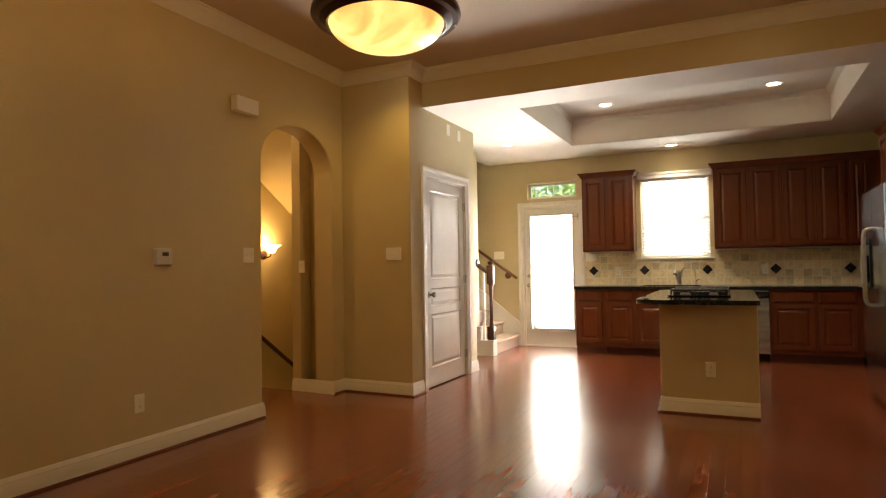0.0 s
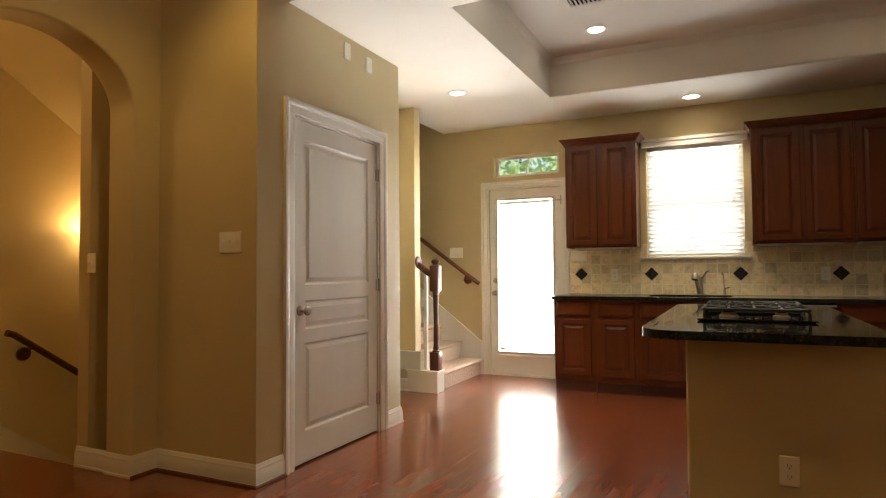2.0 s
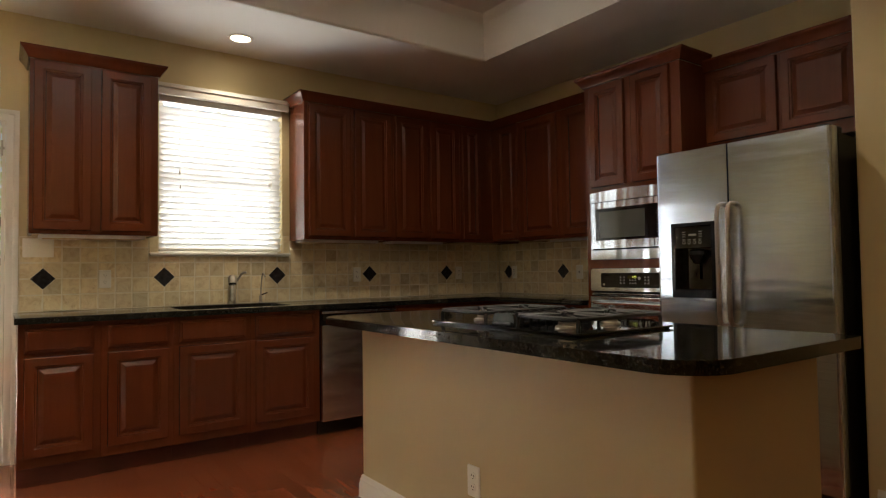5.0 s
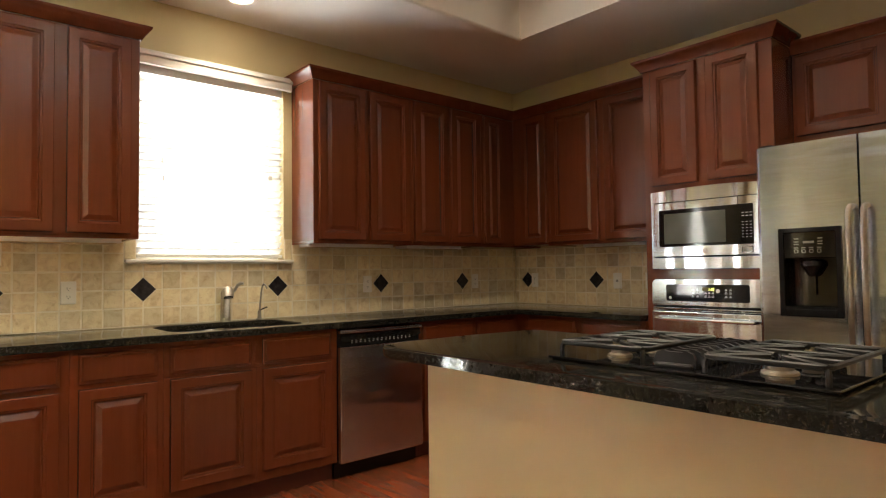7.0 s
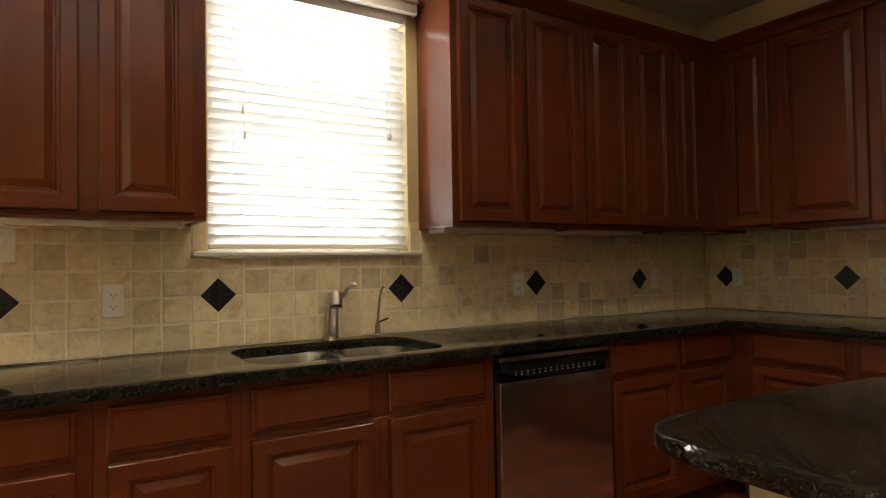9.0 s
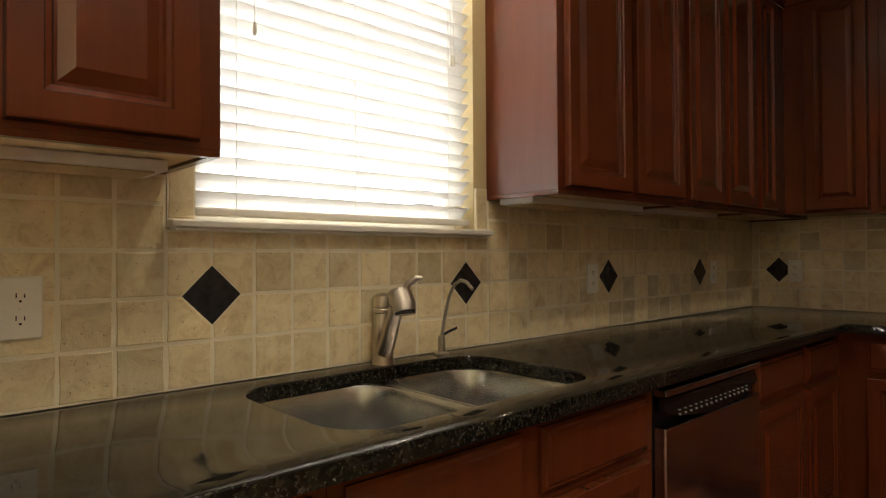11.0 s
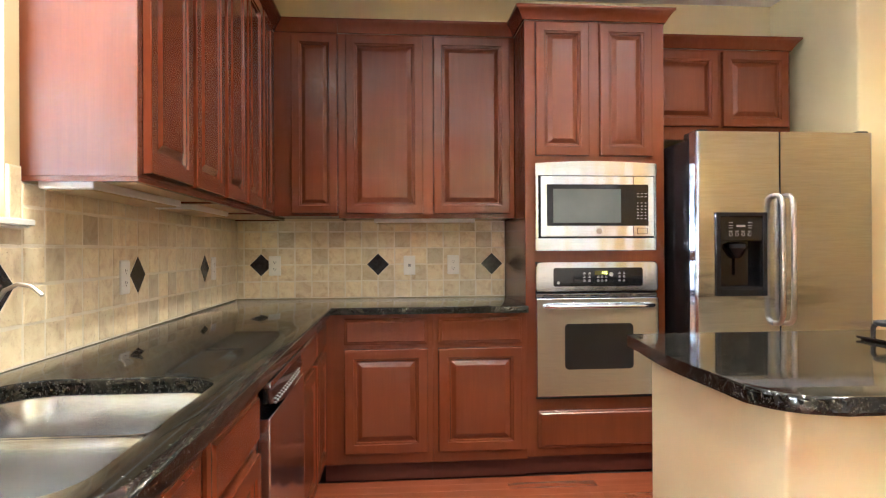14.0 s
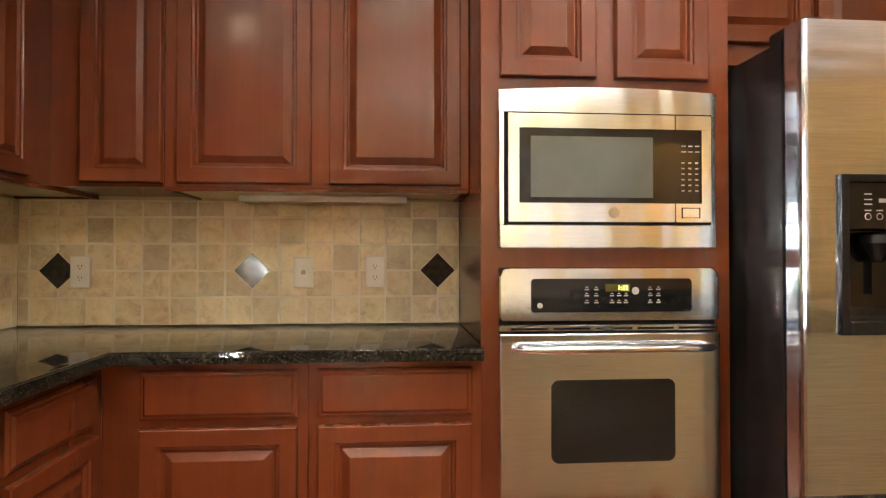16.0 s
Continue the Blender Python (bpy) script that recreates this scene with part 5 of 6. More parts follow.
def cooktop():
    c = thing("gas_cooktop", pose(-0.357, 6.135, CT, 0, 0, 0), "black glass gas cooktop with cast iron grates", "cooktop")
    part("glass_plate", boxes((-0.252, 0.252, -0.412, 0.412, 0.004, 0.012), bevel=0.003, seg=2), BLACKGLASS, c, "black glass plate with a steel rim")
    part("seal", boxes((-0.242, 0.242, -0.402, 0.402, 0.0005, 0.0038)), BLACK, c)
    for x, y, r in ((-0.115, -0.235, 0.034), (0.115, -0.235, 0.027), (-0.115, 0.235, 0.027), (0.115, 0.235, 0.034)):
        b = part("burner", lathe(bmesh.new(), [(0.001, 0.0125), (r + 0.012, 0.0125), (r + 0.010, 0.020), (r, 0.024), (r, 0.034), (0.001, 0.034)], (x, y, 0), 28), NICKEL, c, "steel burner ring", True)
        part("burner_cap", lathe(bmesh.new(), [(0.001, 0.0342), (r - 0.006, 0.0342), (r - 0.004, 0.040), (r - 0.012, 0.044), (0.001, 0.044)], (x, y, 0), 28), IRON, b, "black burner cap", True)
    for cy in (-0.235, 0.235):
        g = bmesh.new()
        w, d, h, t = 0.225, 0.148, 0.055, 0.0078
        ring = round_rect(-w, w, cy - d, cy + d, (0.03,) * 4, 4)
        pts = [(x, y, h) for x, y in ring]
        tube(g, pts + pts[:2], t, 6)
        for sx in (-1, 1):
            for sy in (-1, 1):
                tube(g, [(sx * (w - 0.012), cy + sy * (d - 0.010), h), (sx * (w - 0.004), cy + sy * (d - 0.004), h - 0.015), (sx * (w - 0.004), cy + sy * (d - 0.004), 0.0125)], 0.0075, 6)
        for bx in (-0.115, 0.115):
            for k in range(4):
                a = radians(45 + 90 * k)
                ex = bx + max(-0.105, min(0.105, 0.16 * math.cos(a)))
                ey = cy + (d - 0.004) * (1 if math.sin(a) > 0 else -1)
                tube(g, [(bx + 0.022 * math.cos(a), cy + 0.022 * math.sin(a), h + 0.003), (ex, ey, h)], 0.0075, 6)
            tube(g, [(bx, cy - d, h), (bx, cy - 0.03, h + 0.002)], 0.0075, 6)
            tube(g, [(bx, cy + d, h), (bx, cy + 0.03, h + 0.002)], 0.0075, 6)
        tube(g, [(0, cy - d, h), (0, cy + d, h)], 0.0075, 6)
        part("grate", g, IRON, c, "cast iron pan grate", True)
    v = bmesh.new()
    box(v, -0.225, 0.225, -0.055, 0.055, 0.0125, 0.026, 0.004)
    for k in range(11):
        x = -0.205 + k * 0.041
        prism(v, [(-0.060, 0.014), (0.060, 0.014), (0.060, 0.040), (0.052, 0.054), (0.036, 0.060), (0.020, 0.056), (-0.020, 0.056), (-0.036, 0.060), (-0.052, 0.054), (-0.060, 0.040)], x - 0.0055, x + 0.0055, Matrix(((0, 0, 1, 0), (1, 0, 0, 0), (0, 1, 0, 0), (0, 0, 0, 1))))
    part("centre_vent", v, IRON, c, "ribbed cast iron centre vent")
    for k in range(4):
        part("control_knob", lathe(bmesh.new(), [(0.020, 0.0125), (0.018, 0.034), (0.001, 0.036)], (0.225, -0.11 + 0.073 * k, 0), 18), STEEL, c, "steel control knob", True)


cooktop()

# ---- lamps ----


def bowl_light():
    x, y, zr = -1.46, 2.44, 2.315
    b = thing("bowl_pendant_light", pose(x, y, zr), "lit alabaster bowl ceiling light with a wide dark bronze rim", "ceiling light")
    n = 14
    glass = [(0.262 * math.sin(math.radians(90 * k / n)), -0.012 - 0.125 * math.cos(math.radians(90 * k / n))) for k in range(1, n + 1)]
    bm = lathe(bmesh.new(), glass, sides=48, cap=False)
    bm.faces.new([v for v in bm.verts][:48][::-1])
    part("bowl", bm, BOWLGLOW, b, "glowing amber alabaster glass bowl", True)
    rim = lathe(bmesh.new(), [(0.255, -0.022), (0.270, -0.030), (0.292, -0.016), (0.300, -0.008), (0.325, -0.006), (0.338, 0.010), (0.336, 0.028), (0.318, 0.040), (0.300, 0.042), (0.292, 0.050), (0.262, 0.048), (0.255, 0.030)], sides=48, cap=False)
    vs = list(rim.verts)
    for k in range(48):
        rim.faces.new((vs[-48 + k], vs[-48 + (k + 1) % 48], vs[(k + 1) % 48], vs[k]))
    part("rim", rim, BRONZE, b, "moulded dark bronze rim", True)
    for k in range(3):
        a = radians(35 + 120 * k)
        part("rod", tube(bmesh.new(), [(0.29 * math.cos(a), 0.29 * math.sin(a), 0.045), (0.03 * math.cos(a), 0.03 * math.sin(a), 0.62)], 0.006, 8), BRONZE, b, "slim bronze rod", True)
        part("screw", lathe(bmesh.new(), [(0.001, -0.010), (0.006, -0.008), (0.007, 0.0)], (0.312 * math.cos(a), 0.312 * math.sin(a), -0.007), 12), NICKEL, b, "small bright screw", True)
    part("canopy", lathe(bmesh.new(), [(0.001, 0.60), (0.03, 0.60), (0.035, 0.70), (0.07, 0.765), (0.075, 0.784), (0.001, 0.784)], sides=32), BRONZE, b, "bronze ceiling canopy", True)


bowl_light()
lamp("bowl_bulb", "POINT", pose(-1.46, 2.44, 2.37), BULB_W, (1.0, 0.53, 0.13), radius=0.06)


def wall_sconce():
    s = thing("wall_sconce", pose(-5.07, 5.66, 1.40), "lit flared glass wall lamp above the descending stairs", "wall lamp")
    part("backplate", lathe(bmesh.new(), [(0.001, 0.0), (0.055, 0.0), (0.050, 0.014), (0.015, 0.020), (0.001, 0.020)], (0, 0, -0.03), 24, "x"), BRONZE, s, "round bronze backplate", True)
    part("arm", tube(bmesh.new(), [(0.015, 0, -0.04), (0.06, 0, -0.06), (0.10, 0, -0.045), (0.11, 0, -0.01)], 0.009, 10), BRONZE, s, "curved bronze arm", True)
    part("shade", lathe(bmesh.new(), [(0.020, -0.01), (0.040, 0.0), (0.052, 0.03), (0.070, 0.055), (0.115, 0.080), (0.112, 0.083), (0.066, 0.060), (0.046, 0.034), (0.030, 0.01)], (0.115, 0, 0), 32, cap=False), SCONCEGLOW, s, "glowing flared glass shade", True)


wall_sconce()
lamp("sconce_bulb", "POINT", pose(-4.955, 5.66, 1.50), SCONCE_W, (1.0, 0.60, 0.24), radius=0.04)

# Unseen dome fixture and point lamp, added for the amber glow past the arch.
ll = thing("landing_fill", pose(-4.45, 3.75, 2.92), "unseen dome light added to warm the landing walls", "ceiling light")
part("base", lathe(bmesh.new(), [(0.001, 0.0), (0.13, 0.0), (0.13, -0.02), (0.001, -0.02)], sides=32), BRONZE, ll, "bronze base", True)
part("dome", lathe(bmesh.new(), [(0.12, -0.0205), (0.11, -0.05), (0.07, -0.08), (0.001, -0.09)], sides=32), SCONCEGLOW, ll, "amber glass dome", True)
lamp("landing_fill_bulb", "POINT", pose(-4.45, 3.75, 2.75), LANDING_W, (1.0, 0.60, 0.24), radius=0.08)

for x, y, z in ((-2.66, 7.50, CK), (-0.78, 8.60, CK), (-1.42, 7.50, CD), (0.36, 7.50, CD), (-1.42, 6.35, CD), (0.36, 6.35, CD)):
    r = thing("recessed_light", pose(x, y, z), "round lit recessed ceiling light with a white ring", "ceiling light", "recessed kitchen lights")
    part("trim_ring", lathe(bmesh.new(), [(0.064, 0.0), (0.072, -0.006), (0.088, -0.006), (0.095, 0.001), (0.064, 0.001)], sides=32, cap=False), TRIM, r, "white trim ring", True)
    part("bulb", lathe(bmesh.new(), [(0.001, -0.004), (0.05, -0.004), (0.0635, -0.001), (0.0635, 0.002)], sides=32), CANGLOW, r, "glowing bulb face", True)
    lamp("recessed_spot", "SPOT", pose(x, y, z - 0.02), CAN_W, WARM, radius=0.06, cone=(radians(115), 0.6))

# Second and third are unseen fill, added to brighten the island and dining room.
for x, y in ((-2.73, 4.57), (0.20, 4.57), (-2.73, 1.20)):
    r = thing("recessed_light", pose(x, y, CD), "round lit recessed ceiling light with a white ring", "ceiling light", "recessed dining lights")
    part("trim_ring", lathe(bmesh.new(), [(0.064, 0.0), (0.072, -0.006), (0.080, -0.006), (0.085, 0.001), (0.064, 0.001)], sides=32, cap=False), TRIM, r, "white trim ring", True)
    part("bulb", lathe(bmesh.new(), [(0.001, -0.004), (0.05, -0.004), (0.0635, -0.001), (0.0635, 0.002)], sides=32), CANGLOW, r, "glowing bulb face", True)
    lamp("dining_spot_and_fill", "SPOT", pose(x, y, CD - 0.02), DCAN_W, (1.0, 0.62, 0.17), radius=0.06, cone=(radians(130), 0.7))

v = thing("ceiling_vent", pose(-1.36, 6.88, CD), "white slatted air vent in the tray ceiling", "air vent")
part("frame", boxes((-0.15, 0.15, -0.10, -0.085, -0.010, 0.002), (-0.15, 0.15, 0.085, 0.10, -0.010, 0.002), (-0.15, -0.135, -0.085, 0.085, -0.010, 0.002), (0.135, 0.15, -0.085, 0.085, -0.010, 0.002)), WHITEPL, v, "white frame")
part("backing", boxes((-0.135, 0.135, -0.085, 0.085, -0.001, 0.002)), BLACK, v, "dark duct opening")
for k in range(9):
    part("slat", boxes((-0.125 + k * 0.030, -0.112 + k * 0.030, -0.084, 0.084, -0.009, -0.002)), WHITEPL, v)

# ---- wall plates ----


def on(kind, a, b):
    """Pose of a plate on a wall: local x along the wall, local -y out of it."""
    return {"n": pose(a, YN - 0.0005, b), "tile": pose(a, YN - 0.0115, b), "e": pose(XE - 0.0115, a, b, 0, 0, -90), "w": pose(-3.5495, a, b, 0, 0, 90), "bump": pose(a, BY0 - 0.0005, b),
            "closet": pose(BX + 0.0005, a, b, 0, 0, 90), "isl": pose(a, 5.3145, b), "isw": pose(-0.6355, a, b, 0, 0, -90), "land": pose(a, 4.9295, b)}[kind]


def flip_if(kind):
    return 180 if kind == "isw" else 0


def plate(bm_w, h=0.118):
    bm = bmesh.new()
    return prism(bm, round_rect(-bm_w / 2, bm_w / 2, -h / 2, h / 2, (0.004,) * 4, 2), 0.0, 0.006, Matrix(((1, 0, 0, 0), (0, 0, -1, 0), (0, 1, 0, 0), (0, 0, 0, 1))), 0.003)


def switch(kind, a, b, gangs, label, mat=PLASTIC):
    s = thing("light_switch", on(kind, a, b), label, "light switch")
    w = 0.072 + 0.046 * (gangs - 1)
    part("plate", plate(w), mat, s)
    for k in range(gangs):
        x = (k - (gangs - 1) / 2) * 0.046
        part("toggle", boxes((x - 0.005, x + 0.005, -0.016, -0.006, 0.0, 0.012), (x - 0.006, x + 0.006, -0.0075, -0.006, -0.013, 0.013), bevel=0.0012), mat, s)


def outlet(kind, a, b, label, mat=PLASTIC):
    s = thing("wall_outlet", on(kind, a, b), label, "outlet")
    part("plate", plate(0.072), mat, s)
    for z in (-0.021, 0.021):
        f = prism(bmesh.new(), round_rect(-0.016, 0.016, z - 0.015, z + 0.015, (0.010,) * 4, 4), 0.0058, 0.0075, Matrix(((1, 0, 0, 0), (0, 0, -1, 0), (0, 1, 0, 0), (0, 0, 0, 1))))
        soc = part("socket", f, mat, s)
        part("slots", boxes((-0.0075, -0.0055, -0.0079, -0.0075, z - 0.002, z + 0.007), (0.0055, 0.0075, -0.0079, -0.0075, z - 0.002, z + 0.006), (-0.002, 0.002, -0.0079, -0.0075, z - 0.010, z - 0.006)), BLACK, soc, "dark slots")
    part("screw", lathe(bmesh.new(), [(0.001, -0.0072), (0.0025, -0.0068), (0.003, -0.006)], (0, 0, 0), 8, "y"), mat, s)


switch("n", -3.34, 1.362, 3, "ivory triple light switch beside the patio door")
switch("tile", -1.925, 1.303, 3, "ivory triple light switch on the tiled backsplash")
switch("bump", -2.977, 1.326, 3, "ivory triple light switch beside the closet")
switch("w", 3.789, 1.312, 2, "ivory double light switch beside the archway")
switch("land", -3.93, 1.22, 1, "ivory single light switch inside the archway")
outlet("tile", -1.56, 1.103, "ivory double wall outlet on the travertine backsplash")
outlet("tile", 0.28, 1.106, "ivory double wall outlet on the travertine backsplash")
outlet("tile", 1.335, 1.106, "ivory double wall outlet on the travertine backsplash")
outlet("e", 8.708, 1.105, "ivory double wall outlet next to a black diamond tile")
outlet("e", 7.630, 1.105, "ivory double wall outlet on the travertine backsplash")
jack = thing("phone_jack", on("e", 7.899, 1.103), "ivory phone jack plate on the travertine backsplash", "outlet")
part("plate", plate(0.072), PLASTIC, jack)
part("socket", boxes((-0.008, 0.008, -0.0078, -0.006, -0.008, 0.008)), MARK, jack)
outlet("isl", -0.261, 0.358, "ivory double wall outlet low on the island")
outlet("isw", 6.24, 0.326, "ivory double wall outlet low on the long island side")
outlet("w", 2.803, 0.347, "ivory double wall outlet low on the dining room wall")

t = thing("thermostat", on("w", 2.978, 1.290), "white wall thermostat with a small grey display", "thermostat")
part("wall_plate", boxes((-0.068, 0.068, -0.006, 0.0, -0.060, 0.060), bevel=0.003), WHITEPL, t)
part("case", boxes((-0.060, 0.060, -0.028, -0.006, -0.052, 0.052), bevel=0.006, seg=2), WHITEPL, t, "white case")
part("display", boxes((-0.020, 0.030, -0.0285, -0.0279, 0.006, 0.032)), GREYGLASS, t, "grey display")
part("buttons", boxes((-0.045, 0.045, -0.0295, -0.0279, -0.036, -0.030)), WHITEPL, t)
c = thing("door_chime", on("w", 3.722, 2.487), "plain ivory door chime box high beside the archway", "door chime")
part("cover", boxes((-0.120, 0.120, -0.072, -0.004, -0.062, 0.058), bevel=0.008, seg=2), PLASTIC, c)
part("back_plate", boxes((-0.112, 0.112, -0.004, 0.0, -0.055, 0.055)), PLASTIC, c)
for y, z in ((5.955, 2.655), (6.228, 2.640)):
    a = thing("blank_plate", on("closet", y, z), "small ivory blank cover plate high on the closet wall", "cover plate")
    part("plate", plate(0.070, 0.115), PLASTIC, a)
    part("insert", boxes((-0.010, 0.010, -0.009, -0.006, -0.018, 0.018), bevel=0.001), PLASTIC, a)

# ---- carpeted stairs up ----


def step_mesh(x0, x1, y0, y1, z0, z1):
    """A carpeted step whose rounded nosing is at x1."""
    prof = [(x0, z0), (x1 - 0.028, z0), (x1 - 0.028, z1 - 0.045), (x1 - 0.010, z1 - 0.040), (x1, z1 - 0.026), (x1, z1 - 0.014), (x1 - 0.008, z1 - 0.003), (x1 - 0.022, z1), (x0, z1)]
    return prism(bmesh.new(), [(x, z) for x, z in prof], y0, y1, Matrix(((1, 0, 0, 0), (0, 0, 1, 0), (0, 1, 0, 0), (0, 0, 0, 1))))


st = thing("carpeted_staircase", Matrix.Identity(4), "staircase with beige carpeted steps rising beside the patio door", "staircase")
for k in range(12):
    x1, z1 = -3.018 - 0.243 * k, 0.175 + 0.186 * k
    part("step", step_mesh(x1 - 0.2435 - 0.03, x1, 7.880 if k == 0 else 7.862, 8.914, max(0.001, z1 - 0.186 - (0.03 if k else 0)), z1), CARPET, st, "carpeted step with a rounded edge", True)
poly = [(-3.026, 0.0), (-3.026, 0.360), (-5.8, 0.360 + 2.774 * 0.765), (-5.8, 0.0)]
part("skirt_board", prism(bmesh.new(), poly, 8.915, 8.938, Matrix(((1, 0, 0, 0), (0, 0, 1, 0), (0, 1, 0, 0), (0, 0, 0, 1)))), TRIM, st, "white stair skirting")
part("curb", boxes((-3.32, -2.998, 7.728, 7.878, 0.001, 0.192), (-3.50, -3.178, 7.728, 7.861, 0.209, 0.372), bevel=0.002), TRIM, st, "white boxed stair curb")
part("curb_cap", boxes((-3.33, -2.988, 7.718, 7.8785, 0.193, 0.209), (-3.51, -3.168, 7.718, 7.861, 0.373, 0.388), bevel=0.004, seg=2), TRIM, st, "white cap")

nw = thing("newel_post", pose(-3.045, 7.800, 0.209), "dark turned wooden newel post on a white curb", "newel post")
bm = bmesh.new()
box(bm, -0.046, 0.046, -0.046, 0.046, 0.0, 0.175, 0.004, 2)
part("base_block", bm, NEWELWOOD, nw, "square base block", True)
part("shaft", lathe(bmesh.new(), [(0.036, 0.175), (0.036, 0.185), (0.026, 0.195), (0.030, 0.210), (0.025, 0.225), (0.022, 0.45), (0.026, 0.70), (0.033, 0.715), (0.028, 0.728), (0.036, 0.742), (0.036, 0.752)], sides=24), NEWELWOOD, nw, "turned shaft", True)
part("upper_block", box(bmesh.new(), -0.044, 0.044, -0.044, 0.044, 0.752, 1.000, 0.005, 2), NEWELWOOD, nw, "square upper block", True)
part("cap", lathe(bmesh.new(), [(0.040, 1.000), (0.030, 1.008), (0.026, 1.014), (0.036, 1.022), (0.042, 1.034), (0.040, 1.048), (0.028, 1.058), (0.001, 1.062)], sides=24), NEWELWOOD, nw, "round turned cap", True)

rl = thing("stair_rail", Matrix.Identity(4), "short dark wooden rail from the newel post to the stair wall", "handrail")
part("rail", sweep(bmesh.new(), [(-0.028, -0.026), (0.028, -0.026), (0.030, 0.006), (0.022, 0.024), (0.0, 0.030), (-0.022, 0.024), (-0.030, 0.006)], [(0, 0), (0.232, 0)], m=Matrix.Translation((-3.089, 7.800, 1.120)) @ Matrix.Rotation(radians(180), 4, "Z") @ Matrix.Rotation(radians(-35), 4, "Y")), NEWELWOOD, rl, "", True)
part("rosette", lathe(bmesh.new(), [(0.001, 0.0), (0.055, 0.0), (0.058, 0.006), (0.050, 0.018), (0.001, 0.018)], (-3.2395, 7.800, 1.245), 28, "x"), NEWELWOOD, rl, "round wooden rosette on the wall", True)
bl = thing("baluster", pose(-3.150, 7.800, 0.209), "slim white square baluster under the short rail", "baluster")
part("spindle", boxes((-0.016, 0.016, -0.016, 0.016, 0.0, 0.93), bevel=0.003), TRIM, bl)

hr = thing("wall_handrail", Matrix.Identity(4), "oak-red handrail on brackets rising along the window wall", "handrail")
sl = 0.708
part("rail", tube(bmesh.new(), [(-3.035, 8.868, 1.011), (-3.05, 8.868, 1.022), (-5.7, 8.868, 1.022 + 2.65 * sl)], 0.023, 16), RAILWOOD, hr, "", True)
for x in (-3.20, -4.4):
    z = 1.022 + (-3.05 - x) * sl
    part("bracket", tube(bmesh.new(), [(x, 8.925, z - 0.075), (x, 8.885, z - 0.070), (x, 8.868, z - 0.02)], 0.007, 8), BRONZE, hr, "metal bracket", True)
    part("rosette", lathe(bmesh.new(), [(0.001, 0.0), (0.050, 0.0), (0.045, -0.016), (0.001, -0.018)], (x, 8.939, z - 0.075), 24, "y"), RAILWOOD, hr, "round wooden rosette", True)

# ---- stairs down behind the archway ----
dn = thing("lower_staircase", Matrix.Identity(4), "dim carpeted staircase going down behind the archway", "staircase")
for k in range(7):
    y0 = 4.935 + 0.245 * k
    bm = step_mesh(-0.245, 0.0, 0, 1.0, 0.0, 0.186)
    for v in bm.verts:
        v.co = Vector((-5.045 + 0.99 * v.co.y, y0 + 0.272 + v.co.x, v.co.z - 0.372 - 0.186 * k + 0.001))
    part("step", bm, CARPET, dn, "carpeted step", True)
poly = [(4.60, 0.002), (4.60, 0.16), (4.98, 0.16), (6.45, 0.16 - 1.47 * 0.74), (6.45, -1.4), (5.0, -0.3), (4.98, 0.002)]
part("skirt_board", prism(bmesh.new(), poly, -5.069, -5.047, Matrix(((0, 0, 1, 0), (1, 0, 0, 0), (0, 1, 0, 0), (0, 0, 0, 1)))), TRIM, dn, "white stair skirting")
lr = thing("wall_handrail", Matrix.Identity(4), "dark wooden handrail descending behind the archway", "handrail")
part("rail", tube(bmesh.new(), [(-4.985, 5.04, 0.752), (-4.985, 5.09, 0.735), (-4.985, 6.45, 0.735 - 1.36 * 0.72)], 0.024, 14), NEWELWOOD, lr, "", True)
part("rosette", lathe(bmesh.new(), [(0.001, 0.0), (0.050, 0.0), (0.045, 0.016), (0.001, 0.018)], (-5.068, 5.20, 0.585), 24, "x"), NEWELWOOD, lr, "round wooden rosette", True)
part("bracket", tube(bmesh.new(), [(-5.05, 5.20, 0.585), (-5.00, 5.20, 0.59), (-4.985, 5.20, 0.64)], 0.008, 8), BRONZE, lr, "metal bracket", True)

# ---- outdoors ----
structure("ground", boxes((-60, 60, 9.2, 120, -0.22, -0.12)), GRASS, "green lawn")
structure("patio", boxes((-4.5, 1.5, 9.10, 11.5, -0.12, -0.06), bevel=0.005), CONCRETE, "pale concrete patio")
hs = thing("neighbour_house", Matrix.Identity(4), "pale grey house with lap siding across the yard", "house")
bm = bmesh.new()
for k in range(20):
    z = -0.1 + 0.18 * k
    prism(bm, [(19.0, z), (18.97, z), (18.99, z + 0.185), (19.0, z + 0.185)], -1.2, 9.0, Matrix(((0, 0, 1, 0), (1, 0, 0, 0), (0, 1, 0, 0), (0, 0, 0, 1))))
box(bm, -1.2, 9.0, 19.0, 24.0, -0.1, 3.5)
part("wall", bm, SIDING, hs, "pale lap siding")
part("roof", prism(bmesh.new(), [(18.6, 3.5), (24.4, 3.5), (21.5, 5.2)], -1.5, 9.3, Matrix(((0, 0, 1, 0), (1, 0, 0, 0), (0, 1, 0, 0), (0, 0, 0, 1)))), BARK, hs, "brown roof")


